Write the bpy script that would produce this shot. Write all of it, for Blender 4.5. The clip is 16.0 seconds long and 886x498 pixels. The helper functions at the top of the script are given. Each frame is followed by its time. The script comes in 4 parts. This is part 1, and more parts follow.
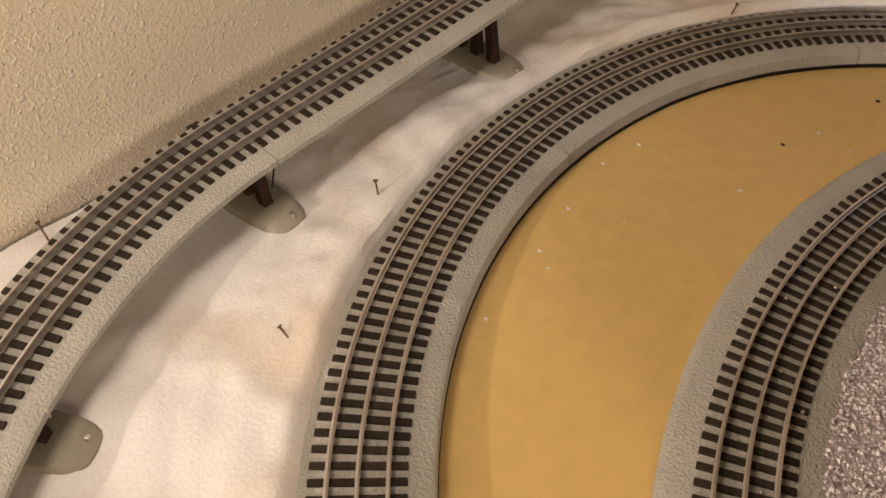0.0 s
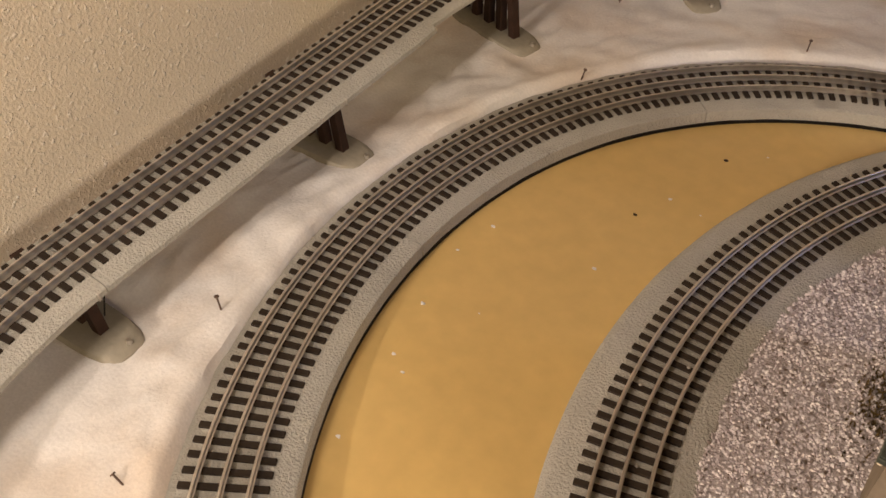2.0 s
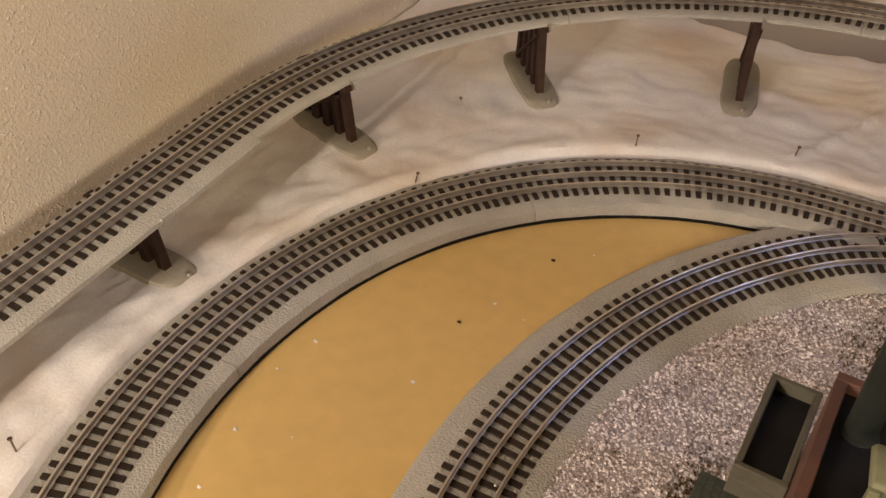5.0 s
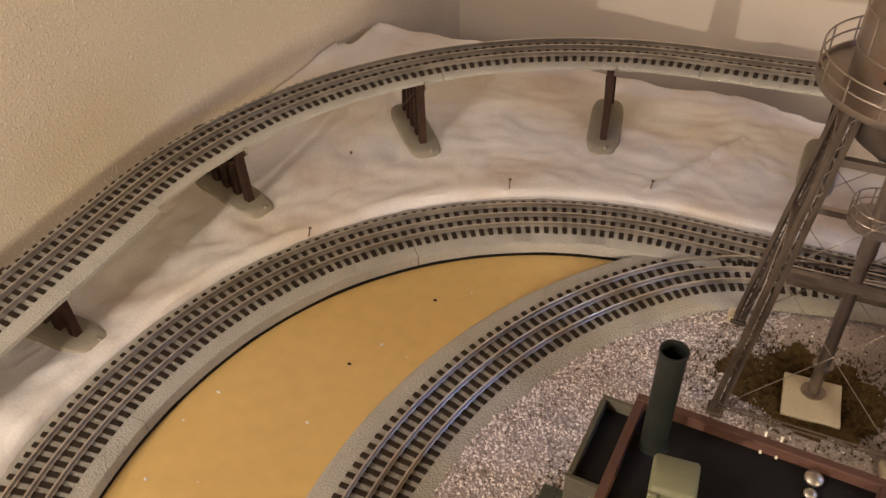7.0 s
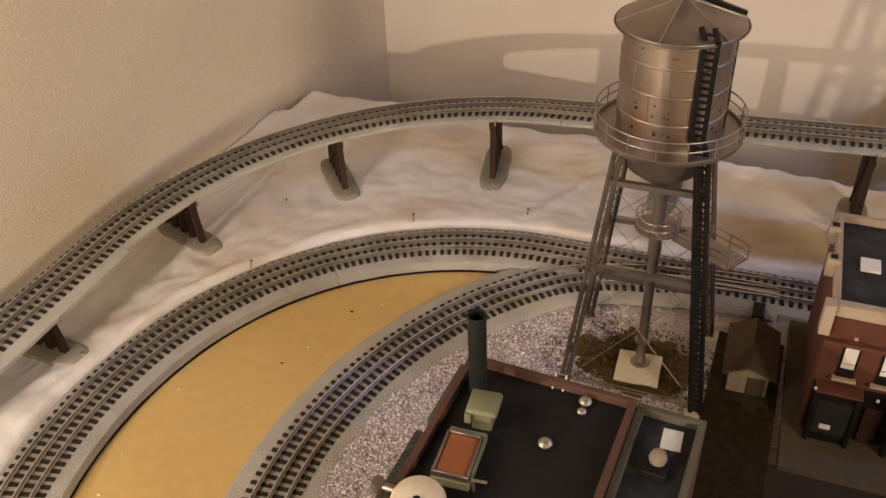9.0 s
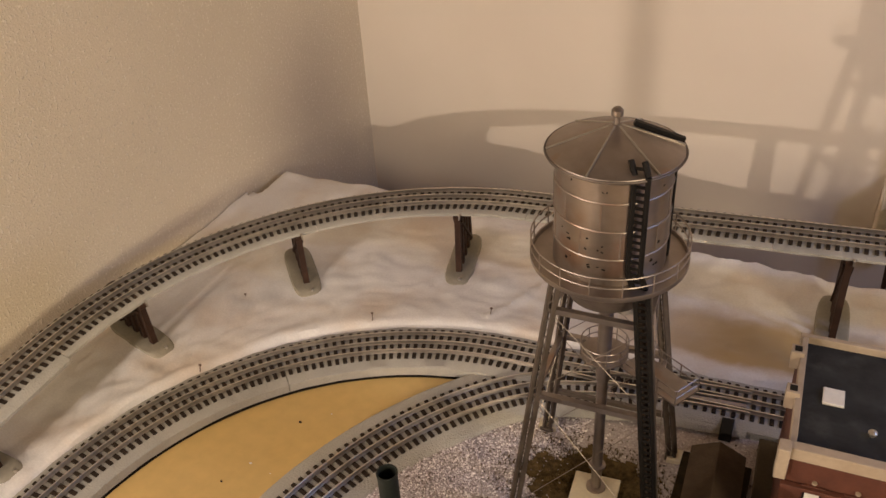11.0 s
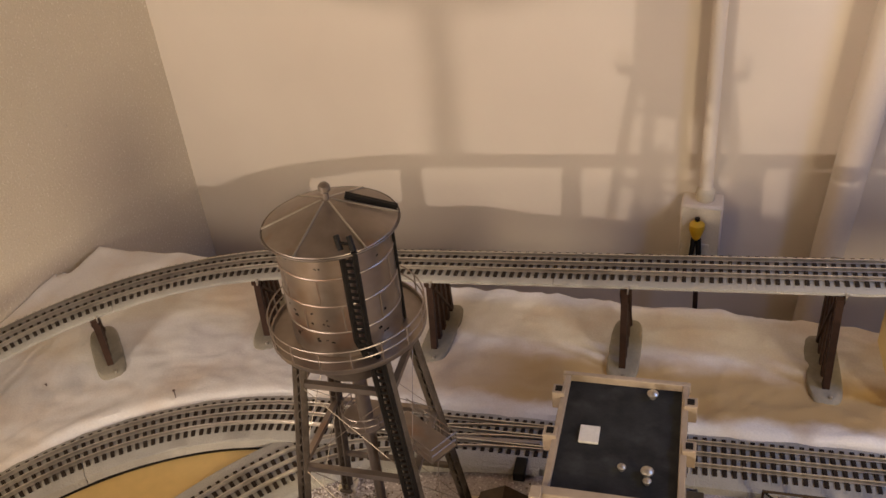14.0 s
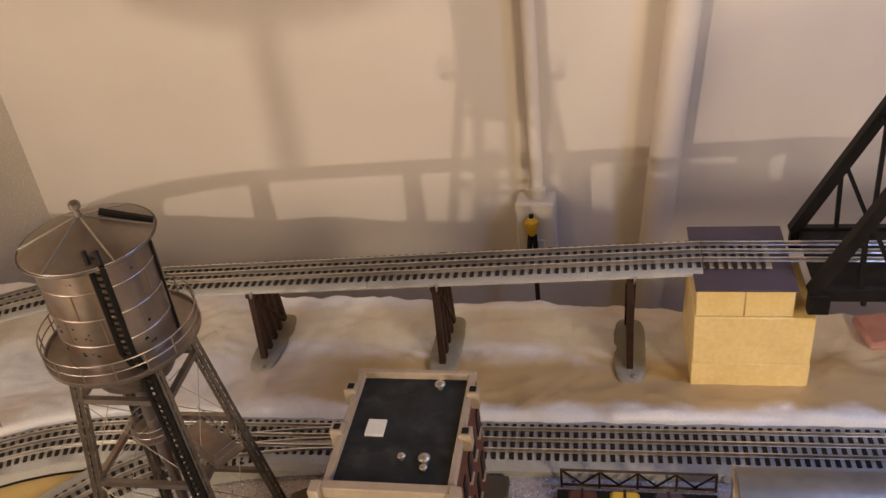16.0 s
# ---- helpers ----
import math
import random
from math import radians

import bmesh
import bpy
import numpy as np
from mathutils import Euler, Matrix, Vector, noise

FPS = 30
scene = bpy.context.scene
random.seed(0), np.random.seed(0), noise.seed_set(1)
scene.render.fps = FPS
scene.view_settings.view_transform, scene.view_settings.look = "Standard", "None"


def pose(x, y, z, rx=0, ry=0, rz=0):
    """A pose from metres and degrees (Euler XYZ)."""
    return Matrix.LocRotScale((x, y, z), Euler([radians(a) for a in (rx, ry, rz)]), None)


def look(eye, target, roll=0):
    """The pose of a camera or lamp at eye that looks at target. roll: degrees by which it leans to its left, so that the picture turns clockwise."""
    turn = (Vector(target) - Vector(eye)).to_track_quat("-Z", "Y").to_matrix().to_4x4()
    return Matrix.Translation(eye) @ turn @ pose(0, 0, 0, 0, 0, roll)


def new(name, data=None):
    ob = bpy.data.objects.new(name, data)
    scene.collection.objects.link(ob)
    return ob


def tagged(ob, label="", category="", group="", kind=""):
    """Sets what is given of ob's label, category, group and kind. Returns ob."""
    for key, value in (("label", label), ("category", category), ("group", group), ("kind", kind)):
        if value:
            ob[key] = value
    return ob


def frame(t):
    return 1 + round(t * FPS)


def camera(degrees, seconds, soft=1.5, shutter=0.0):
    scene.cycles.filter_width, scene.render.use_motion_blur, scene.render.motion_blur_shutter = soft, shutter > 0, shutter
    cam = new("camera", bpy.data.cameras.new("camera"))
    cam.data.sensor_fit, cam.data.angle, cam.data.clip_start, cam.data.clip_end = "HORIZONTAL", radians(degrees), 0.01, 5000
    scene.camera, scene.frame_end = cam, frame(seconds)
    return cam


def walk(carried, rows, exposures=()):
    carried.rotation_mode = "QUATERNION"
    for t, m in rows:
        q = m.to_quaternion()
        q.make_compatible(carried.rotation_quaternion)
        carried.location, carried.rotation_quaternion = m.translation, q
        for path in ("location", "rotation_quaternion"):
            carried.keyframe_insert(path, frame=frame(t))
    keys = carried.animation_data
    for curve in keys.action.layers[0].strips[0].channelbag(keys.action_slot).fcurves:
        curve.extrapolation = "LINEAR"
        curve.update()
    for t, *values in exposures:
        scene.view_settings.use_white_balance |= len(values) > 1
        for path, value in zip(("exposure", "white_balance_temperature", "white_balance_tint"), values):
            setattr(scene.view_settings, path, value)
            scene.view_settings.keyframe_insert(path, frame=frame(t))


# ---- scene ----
cam = camera(53.2, 16.0)
METRES, EYE, TILT, LEAN, TURN = 1.05, 0.445, -45.4, 0.0, 43.0
ROWS = [
    (0.0, 0.0, 0.0, 0.0, -0.0, -0.0, 0.0),
    (0.5, 0.0143, 0.0059, 0.0183, -1.45, 0.56, 1.43),
    (1.0, 0.0252, 0.0125, 0.0294, -2.69, 0.56, 2.76),
    (1.5, 0.0372, 0.0196, 0.0362, -3.8, 0.34, 3.77),
    (2.0, 0.0534, 0.0143, 0.0536, -4.8, 1.04, 4.88),
    (2.5, 0.0723, 0.0097, 0.0613, -5.13, 1.79, 5.69),
    (3.0, 0.0835, 0.0055, 0.0655, -5.66, 2.01, 6.38),
    (3.5, 0.0923, 0.0059, 0.0698, -6.28, 2.35, 6.89),
    (4.0, 0.1088, 0.0089, 0.0749, -6.81, 2.89, 7.18),
    (4.5, 0.1302, 0.005, 0.0802, -7.52, 3.7, 7.4),
    (5.0, 0.148, 0.0019, 0.0885, -8.4, 4.07, 7.54),
    (7.5, 0.2041, -0.1234, 0.1013, -12.12, 5.3, 13.01),
    (8.0, 0.1849, -0.1952, 0.0758, -12.56, 6.27, 14.27),
    (8.5, 0.1925, -0.2665, 0.0518, -12.42, 6.73, 15.52),
    (9.0, 0.2186, -0.3036, 0.0284, -12.13, 7.72, 14.93),
    (9.5, 0.2612, -0.3105, 0.0231, -11.4, 8.54, 14.35),
    (12.0, 0.353, -0.2984, 0.1227, -10.05, 11.27, 15.11),
    (12.5, 0.3773, -0.3075, 0.1187, -10.29, 11.64, 16.17),
    (13.0, 0.4173, -0.3118, 0.108, -11.46, 11.51, 17.92),
    (13.5, 0.4477, -0.3234, 0.0965, -13.43, 10.95, 19.62),
    (14.0, 0.4713, -0.3358, 0.0814, -14.72, 10.56, 21.7),
    (14.5, 0.4908, -0.3434, 0.074, -15.37, 10.45, 22.97),
    (15.0, 0.513, -0.3592, 0.0592, -16.03, 10.4, 23.96),
    (15.5, 0.543, -0.3739, 0.0334, -17.24, 10.14, 25.14),
    (16.0, 0.5795, -0.3958, 0.0121, -18.67, 9.8, 26.17),
]
EXPOSURES = [(0.0, -0.10), (2.5, 0.12), (5.0, 0.24), (9.0, 0.30), (16.0, 0.21)]
walk(cam, [(t, pose(0, 0, EYE, TILT, LEAN, TURN) @ pose(METRES * x, METRES * y, METRES * z, 90 + pitch, roll, yaw)) for t, x, y, z, yaw, pitch, roll in ROWS], EXPOSURES)

# ---- light ----
world = bpy.data.worlds.new("room_air")
scene.world = world
world.use_nodes = True
world.node_tree.nodes["Background"].inputs[0].default_value = (1.0, 0.72, 0.45, 1)
world.node_tree.nodes["Background"].inputs[1].default_value = 0.006


def lamp(name, at, aim, size, watts, colour):
    data = bpy.data.lights.new(name, "AREA")
    data.shape, data.size, data.energy, data.color = "DISK", size, watts, colour
    ob = new(name, data)
    ob.matrix_world = look(at, aim)
    return ob


WARM = (1.0, 0.865, 0.745)


def globe(name, at, radius, watts, colour):
    data = bpy.data.lights.new(name, "POINT")
    data.shadow_soft_size, data.energy, data.color = radius, watts, colour
    new(name, data).location = at


globe("hanging_lamp_light", (-0.42, -0.05, 0.66), 0.13, 9.5, WARM)
globe("shelf_lamp_light", (-0.34, -1.10, 0.48), 0.014, 44.0, (1.0, 0.835, 0.70))
lamp("layout_lamp_light", (1.18, 0.88, 0.80), (0.78, 0.98, 0.0), 0.16, 2.8, (0.34, 0.50, 1.0))
# Soft unseen fill, added to brighten the west wall from the south-east.
lamp("west_wall_fill_light", (1.95, -0.75, 0.95), (-0.50, 0.70, 0.3), 0.55, 24.0, (1.0, 0.81, 0.55))


# ---- materials ----
def material(name, a, b, scale=40.0, rough=0.7, bump=0.0, fine=300.0, metal=0.0, third=None, third_scale=6.0, third_cut=(0.5, 0.62), vary=0.0, spec=0.5):
    """Two colours mixed by noise, a third in patches, fine relief, and shifts from piece to piece."""
    m = bpy.data.materials.new(name)
    m.use_nodes = True
    n, l = m.node_tree.nodes, m.node_tree.links
    bsdf = n["Principled BSDF"]
    pos = n.new("ShaderNodeTexCoord").outputs["Object"]

    def noise_at(sc, detail=4.0):
        t = n.new("ShaderNodeTexNoise")
        t.inputs["Scale"].default_value, t.inputs["Detail"].default_value = sc, detail
        l.new(pos, t.inputs["Vector"])
        return t.outputs["Fac"]

    def ramp(source, lo, hi):
        r = n.new("ShaderNodeMapRange")
        r.inputs["From Min"].default_value, r.inputs["From Max"].default_value = lo, hi
        l.new(source, r.inputs["Value"])
        return r.outputs["Result"]

    def mix(fac, x, y):
        k = n.new("ShaderNodeMix")
        k.data_type = "RGBA"
        l.new(fac, k.inputs[0])
        for v, sock in ((x, k.inputs[6]), (y, k.inputs[7])):
            if isinstance(v, tuple):
                sock.default_value = (*v, 1)
            else:
                l.new(v, sock)
        return k.outputs[2]

    big = noise_at(scale)
    col = mix(ramp(big, 0.3, 0.7), a, b)
    if third:
        col = mix(ramp(noise_at(third_scale, 6.0), *third_cut), col, third)
    small = noise_at(fine, 3.0)
    hsv = n.new("ShaderNodeHueSaturation")
    l.new(col, hsv.inputs["Color"])
    val = ramp(small, 0.2, 0.8)
    v2 = n.new("ShaderNodeMath")
    v2.operation = "MULTIPLY_ADD"
    l.new(val, v2.inputs[0])
    v2.inputs[1].default_value, v2.inputs[2].default_value = 0.16, 0.92
    last = v2.outputs[0]
    if vary:
        info = n.new("ShaderNodeObjectInfo")
        v3 = n.new("ShaderNodeMath")
        v3.operation = "MULTIPLY_ADD"
        l.new(info.outputs["Random"], v3.inputs[0])
        v3.inputs[1].default_value = vary
        l.new(last, v3.inputs[2])
        last = v3.outputs[0]
    l.new(last, hsv.inputs["Value"])
    l.new(hsv.outputs["Color"], bsdf.inputs["Base Color"])
    rr = n.new("ShaderNodeMapRange")
    l.new(big, rr.inputs["Value"])
    rr.inputs["To Min"].default_value, rr.inputs["To Max"].default_value = max(0.02, rough - 0.1), min(1.0, rough + 0.1)
    l.new(rr.outputs["Result"], bsdf.inputs["Roughness"])
    bsdf.inputs["Metallic"].default_value = metal
    bsdf.inputs["Specular IOR Level"].default_value = spec
    if bump:
        bp = n.new("ShaderNodeBump")
        bp.inputs["Distance"].default_value = bump
        bp.inputs["Strength"].default_value = 1.0
        l.new(small, bp.inputs["Height"])
        l.new(bp.outputs["Normal"], bsdf.inputs["Normal"])
    return m


M_WALL = material("plaster_wall", (0.68, 0.59, 0.455), (0.74, 0.65, 0.515), 3, 0.36, 0.0010, 380)


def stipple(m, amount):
    """Knobbly spatter texture: sparse raised blobs, painted paler as highlights, over a fine grain."""
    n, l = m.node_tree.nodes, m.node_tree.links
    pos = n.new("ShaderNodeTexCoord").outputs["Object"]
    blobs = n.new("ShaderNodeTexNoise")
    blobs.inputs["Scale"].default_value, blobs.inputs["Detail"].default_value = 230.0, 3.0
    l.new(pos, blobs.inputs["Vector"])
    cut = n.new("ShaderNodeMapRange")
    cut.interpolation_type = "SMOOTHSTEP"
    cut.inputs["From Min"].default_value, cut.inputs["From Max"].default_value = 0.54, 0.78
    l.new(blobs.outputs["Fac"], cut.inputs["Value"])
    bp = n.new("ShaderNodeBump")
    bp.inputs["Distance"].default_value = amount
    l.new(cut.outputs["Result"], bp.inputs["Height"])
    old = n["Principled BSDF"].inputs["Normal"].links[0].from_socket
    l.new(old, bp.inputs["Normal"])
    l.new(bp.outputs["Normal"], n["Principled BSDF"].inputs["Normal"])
    # Bright glints on the knobs, mixed into the base colour.
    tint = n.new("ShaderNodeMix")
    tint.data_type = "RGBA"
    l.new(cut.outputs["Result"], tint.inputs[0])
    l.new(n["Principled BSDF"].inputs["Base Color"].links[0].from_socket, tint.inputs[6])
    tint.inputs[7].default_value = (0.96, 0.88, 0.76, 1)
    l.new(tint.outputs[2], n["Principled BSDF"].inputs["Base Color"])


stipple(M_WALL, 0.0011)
M_WALL_BACK = material("smooth_plaster_wall", (0.71, 0.62, 0.52), (0.77, 0.68, 0.575), 4, 0.6, 0.00002, 1200)
# Ceiling and far walls stay out of view; coloured dark to cut bounced light.
M_CEIL = material("dark_unseen_ceiling", (0.10, 0.075, 0.05), (0.15, 0.11, 0.075), 5, 0.8)
M_UNSEEN_WALL = material("dark_unseen_wall", (0.12, 0.075, 0.04), (0.17, 0.11, 0.06), 8, 0.5)
M_FLOOR = material("floor_concrete", (0.14, 0.13, 0.12), (0.18, 0.165, 0.15), 6, 0.8)
M_TAN = material("tan_painted_board", (0.59, 0.405, 0.145), (0.63, 0.43, 0.16), 5, 0.33, 0.00005, 60)
M_SNOW = material("cotton_snow", (0.79, 0.76, 0.735), (0.70, 0.655, 0.615), 9, 0.5, 0.0004, 420, third=(0.67, 0.57, 0.48), third_scale=9.0, third_cut=(0.48, 0.68))


def spray_band(m):
    """A sprayed strip of ochre along the straight, with ragged edges."""
    n, l = m.node_tree.nodes, m.node_tree.links
    old = n["Principled BSDF"].inputs["Base Color"].links[0].from_socket
    pos = n.new("ShaderNodeTexCoord")
    sep = n.new("ShaderNodeSeparateXYZ")
    l.new(pos.outputs["Object"], sep.inputs[0])
    tex = n.new("ShaderNodeTexNoise")
    tex.inputs["Scale"].default_value, tex.inputs["Detail"].default_value = 16.0, 5.0
    l.new(pos.outputs["Object"], tex.inputs["Vector"])

    def math_node(op, a, b):
        k = n.new("ShaderNodeMath")
        k.operation = op
        for sock, v in zip(k.inputs, (a, b)):
            if isinstance(v, float):
                sock.default_value = v
            else:
                l.new(v, sock)
        return k.outputs[0]

    def soft(v, lo, hi):
        k = n.new("ShaderNodeMapRange")
        k.interpolation_type = "SMOOTHSTEP"
        k.inputs["From Min"].default_value, k.inputs["From Max"].default_value = lo, hi
        l.new(v, k.inputs["Value"])
        return k.outputs["Result"]

    wob = math_node("MULTIPLY", tex.outputs["Fac"], 0.06)
    y = math_node("ADD", sep.outputs["Y"], wob)
    x = math_node("ADD", sep.outputs["X"], wob)
    y = math_node("SUBTRACT", y, math_node("MULTIPLY", sep.outputs["X"], 0.06))
    fac = math_node("MULTIPLY", soft(y, 0.960, 0.985), math_node("SUBTRACT", 1.0, soft(y, 1.040, 1.085)))
    fac = math_node("MULTIPLY", fac, soft(x, 0.06, 0.34))
    fac = math_node("MULTIPLY", fac, 0.97)
    mix = n.new("ShaderNodeMix")
    mix.data_type = "RGBA"
    l.new(fac, mix.inputs[0])
    l.new(old, mix.inputs[6])
    mix.inputs[7].default_value = (0.48, 0.325, 0.14, 1)
    l.new(mix.outputs[2], n["Principled BSDF"].inputs["Base Color"])


spray_band(M_SNOW)
M_ROADBED = material("grey_roadbed", (0.37, 0.35, 0.305), (0.44, 0.415, 0.365), 30, 0.85, 0.0016, 520)
M_TIE = material("tie_plastic", (0.017, 0.011, 0.007), (0.032, 0.022, 0.015), 60, 0.75, 0.0002, 500, vary=0.3, spec=0.2)
M_RAIL = material("rail_steel", (0.62, 0.58, 0.53), (0.77, 0.72, 0.66), 30, 0.33, 0, 200, metal=0.95)
M_WOOD = material("trestle_wood", (0.024, 0.013, 0.009), (0.042, 0.022, 0.015), 80, 0.6, 0.0003, 300, vary=0.4, spec=0.15)
M_BASE = material("trestle_base_grey", (0.22, 0.195, 0.145), (0.30, 0.265, 0.205), 25, 0.7, 0.0003, 200)
M_LEAN = material("slate_green_roof", (0.05, 0.058, 0.045), (0.075, 0.082, 0.066), 40, 0.6, 0.0003, 300, spec=0.15)
M_OLIVE = material("drab_parapet_paint", (0.085, 0.078, 0.056), (0.12, 0.11, 0.08), 40, 0.7, 0.0002, 300, spec=0.2)
M_GRAVEL = material("lavender_ballast", (0.54, 0.48, 0.475), (0.32, 0.27, 0.26), 400, 0.9, 0.0012, 500, third=(0.10, 0.07, 0.035), third_scale=9, third_cut=(0.60, 0.70))
M_GRASS = material("dead_grass", (0.15, 0.098, 0.04), (0.06, 0.040, 0.017), 150, 0.95, 0.0015, 500, spec=0.15)
M_DIRT = material("damp_dirt", (0.036, 0.025, 0.012), (0.020, 0.014, 0.008), 90, 0.95, 0.0012, 420, spec=0.1)
M_METAL = material("galvanised_steel", (0.25, 0.21, 0.185), (0.37, 0.315, 0.28), 18, 0.40, 0.0001, 120, metal=0.85, third=(0.30, 0.14, 0.07), third_scale=14, third_cut=(0.60, 0.75))
M_TANK = material("rust_streaked_tank", (0.25, 0.205, 0.175), (0.39, 0.33, 0.285), 18, 0.32, 0.0001, 120, metal=0.88, third=(0.30, 0.115, 0.055), third_scale=11, third_cut=(0.54, 0.72))
M_DARK = material("black_steel", (0.007, 0.006, 0.006), (0.014, 0.012, 0.011), 40, 0.5, 0.0001, 200, spec=0.15)
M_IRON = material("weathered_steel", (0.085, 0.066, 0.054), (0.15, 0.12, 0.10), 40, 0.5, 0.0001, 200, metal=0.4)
M_BRICK = material("red_brick", (0.078, 0.023, 0.012), (0.112, 0.034, 0.018), 60, 0.75, 0.0003, 300)
M_BRICK_DARK = material("sooty_brick", (0.075, 0.034, 0.024), (0.11, 0.048, 0.032), 60, 0.75, 0.0003, 300)
M_SHED = material("aged_cream_boards", (0.24, 0.195, 0.14), (0.31, 0.25, 0.185), 60, 0.7, 0.0003, 250, spec=0.15)
M_TRIM = material("stone_trim", (0.34, 0.265, 0.19), (0.41, 0.325, 0.24), 30, 0.7, 0.0001, 200)
M_ROOF = material("black_roofing", (0.007, 0.007, 0.008), (0.016, 0.015, 0.016), 22, 0.6, 0.0003, 250, spec=0.2)
M_ROOF_BLUE = material("slate_roofing", (0.012, 0.014, 0.017), (0.030, 0.033, 0.037), 45, 0.55, 0.0003, 250, third=(0.045, 0.047, 0.05), third_scale=38, third_cut=(0.55, 0.75), spec=0.2)
M_WHITE = material("white_plastic", (0.72, 0.70, 0.66), (0.66, 0.63, 0.58), 40, 0.5)
M_CREAM = material("cream_paint", (0.62, 0.54, 0.40), (0.68, 0.60, 0.46), 30, 0.55)
M_SILVER = material("silver_vent", (0.56, 0.52, 0.46), (0.46, 0.42, 0.37), 40, 0.40, metal=0.9)
M_GREEN = material("olive_paint", (0.15, 0.15, 0.085), (0.20, 0.20, 0.12), 30, 0.6, 0.0001, 200)
M_ORANGE = material("rust_skylight", (0.25, 0.08, 0.028), (0.31, 0.105, 0.04), 30, 0.45)
M_BROWNROOF = material("brown_shingle", (0.062, 0.043, 0.028), (0.09, 0.063, 0.042), 60, 0.8, 0.0004, 300, spec=0.15)
M_PAVE = material("grey_pavement", (0.028, 0.021, 0.013), (0.042, 0.032, 0.021), 20, 0.85, 0.0003, 300, spec=0.15)
M_KERB = material("worn_sidewalk", (0.07, 0.055, 0.036), (0.098, 0.078, 0.053), 20, 0.85, 0.0003, 300, spec=0.15)
M_YELLOW = material("pale_plywood", (0.70, 0.515, 0.215), (0.77, 0.585, 0.265), 25, 0.6, 0.0001, 200)
M_PURPLE = material("dark_plum_board", (0.045, 0.03, 0.045), (0.07, 0.045, 0.065), 30, 0.5)
M_PLUG = material("yellow_plug", (0.62, 0.36, 0.02), (0.66, 0.40, 0.03), 30, 0.4)
M_PINK = material("pink_cloth", (0.45, 0.22, 0.22), (0.52, 0.27, 0.26), 50, 0.9)
M_NAIL = material("steel_nail", (0.20, 0.14, 0.11), (0.14, 0.09, 0.07), 90, 0.45, metal=0.7)
M_ROOFGREY = material("brushed_car_roof", (0.17, 0.165, 0.16), (0.25, 0.24, 0.23), 12, 0.4, 0, 100, metal=0.5)
M_DARKGREEN = material("stack_enamel", (0.014, 0.017, 0.015), (0.024, 0.027, 0.024), 30, 0.5, 0.0001, 200, spec=0.15)
M_GLASS = material("dark_shop_glass", (0.02, 0.02, 0.022), (0.03, 0.028, 0.03), 20, 0.08)


# ---- mesh helpers ----
def mesh_of(name, bm, mat):
    me = bpy.data.meshes.new(name)
    bm.to_mesh(me)
    bm.free()
    me.materials.append(mat)
    return me


def smooth(me, angle=40):
    me.shade_smooth()
    me.set_sharp_from_angle(angle=radians(angle))
    return me


def part(name, bm, mat, parent=None, label="", soft=True):
    me = mesh_of(name, bm, mat)
    if soft:
        smooth(me)
    ob = new(name, me)
    ob.parent = parent
    if label:
        ob["label"] = label
    return ob


def thing(name, at, label, category, group="", turn=0.0, kind=""):
    ob = new(name)
    ob.empty_display_size = 0.02
    ob.matrix_world = pose(*at, 0, 0, turn)
    return tagged(ob, label, category, group, kind)


def box(bm, c, s, turn=0.0, bevel=0.0, taper=1.0, m=None):
    """A box of size s round c, bevelled, its top scaled by taper."""
    made = bmesh.ops.create_cube(bm, size=1.0)["verts"]
    for v in made:
        k = taper if v.co.z > 0 else 1.0
        v.co = Vector((v.co.x * s[0] * k, v.co.y * s[1] * k, v.co.z * s[2]))
    if bevel:
        edges = list({e for v in made for e in v.link_edges})
        out = bmesh.ops.bevel(bm, geom=edges, offset=bevel, segments=1, affect="EDGES")
        made = list({v for f in out["faces"] for v in f.verts} | {v for v in made if v.is_valid})
    t = (m or Matrix()) @ Matrix.Translation(c) @ Matrix.Rotation(radians(turn), 4, "Z")
    bmesh.ops.transform(bm, matrix=t, verts=[v for v in made if v.is_valid])
    return bm


def rod(bm, a, b, r, n=8, r2=None, square=False):
    """A round (or square) bar from a to b."""
    a, b = Vector(a), Vector(b)
    d = b - a
    made = bmesh.ops.create_cone(bm, cap_ends=True, segments=4 if square else n, radius1=r * (1.414 if square else 1), radius2=(r if r2 is None else r2) * (1.414 if square else 1), depth=d.length)["verts"]
    spin = Matrix.Rotation(radians(45), 4, "Z") if square else Matrix()
    t = Matrix.Translation((a + b) / 2) @ d.to_track_quat("Z", "Y").to_matrix().to_4x4() @ spin
    bmesh.ops.transform(bm, matrix=t, verts=made)
    return bm


def ring(bm, c, radius, r, n=40, m=6, a0=0.0, a1=360.0):
    """A round bar bent into a ring or arc, lying level."""
    whole = a1 - a0 >= 360
    rows = []
    for i in range(n if whole else n + 1):
        a = radians(a0 + (a1 - a0) * i / n)
        row = []
        for j in range(m):
            b = 2 * math.pi * j / m
            q = radius + r * math.cos(b)
            row.append(bm.verts.new((c[0] + q * math.cos(a), c[1] + q * math.sin(a), c[2] + r * math.sin(b))))
        rows.append(row)
    k = len(rows)
    for i in range(k if whole else k - 1):
        for j in range(m):
            bm.faces.new((rows[i][j], rows[(i + 1) % k][j], rows[(i + 1) % k][(j + 1) % m], rows[i][(j + 1) % m]))
    return bm


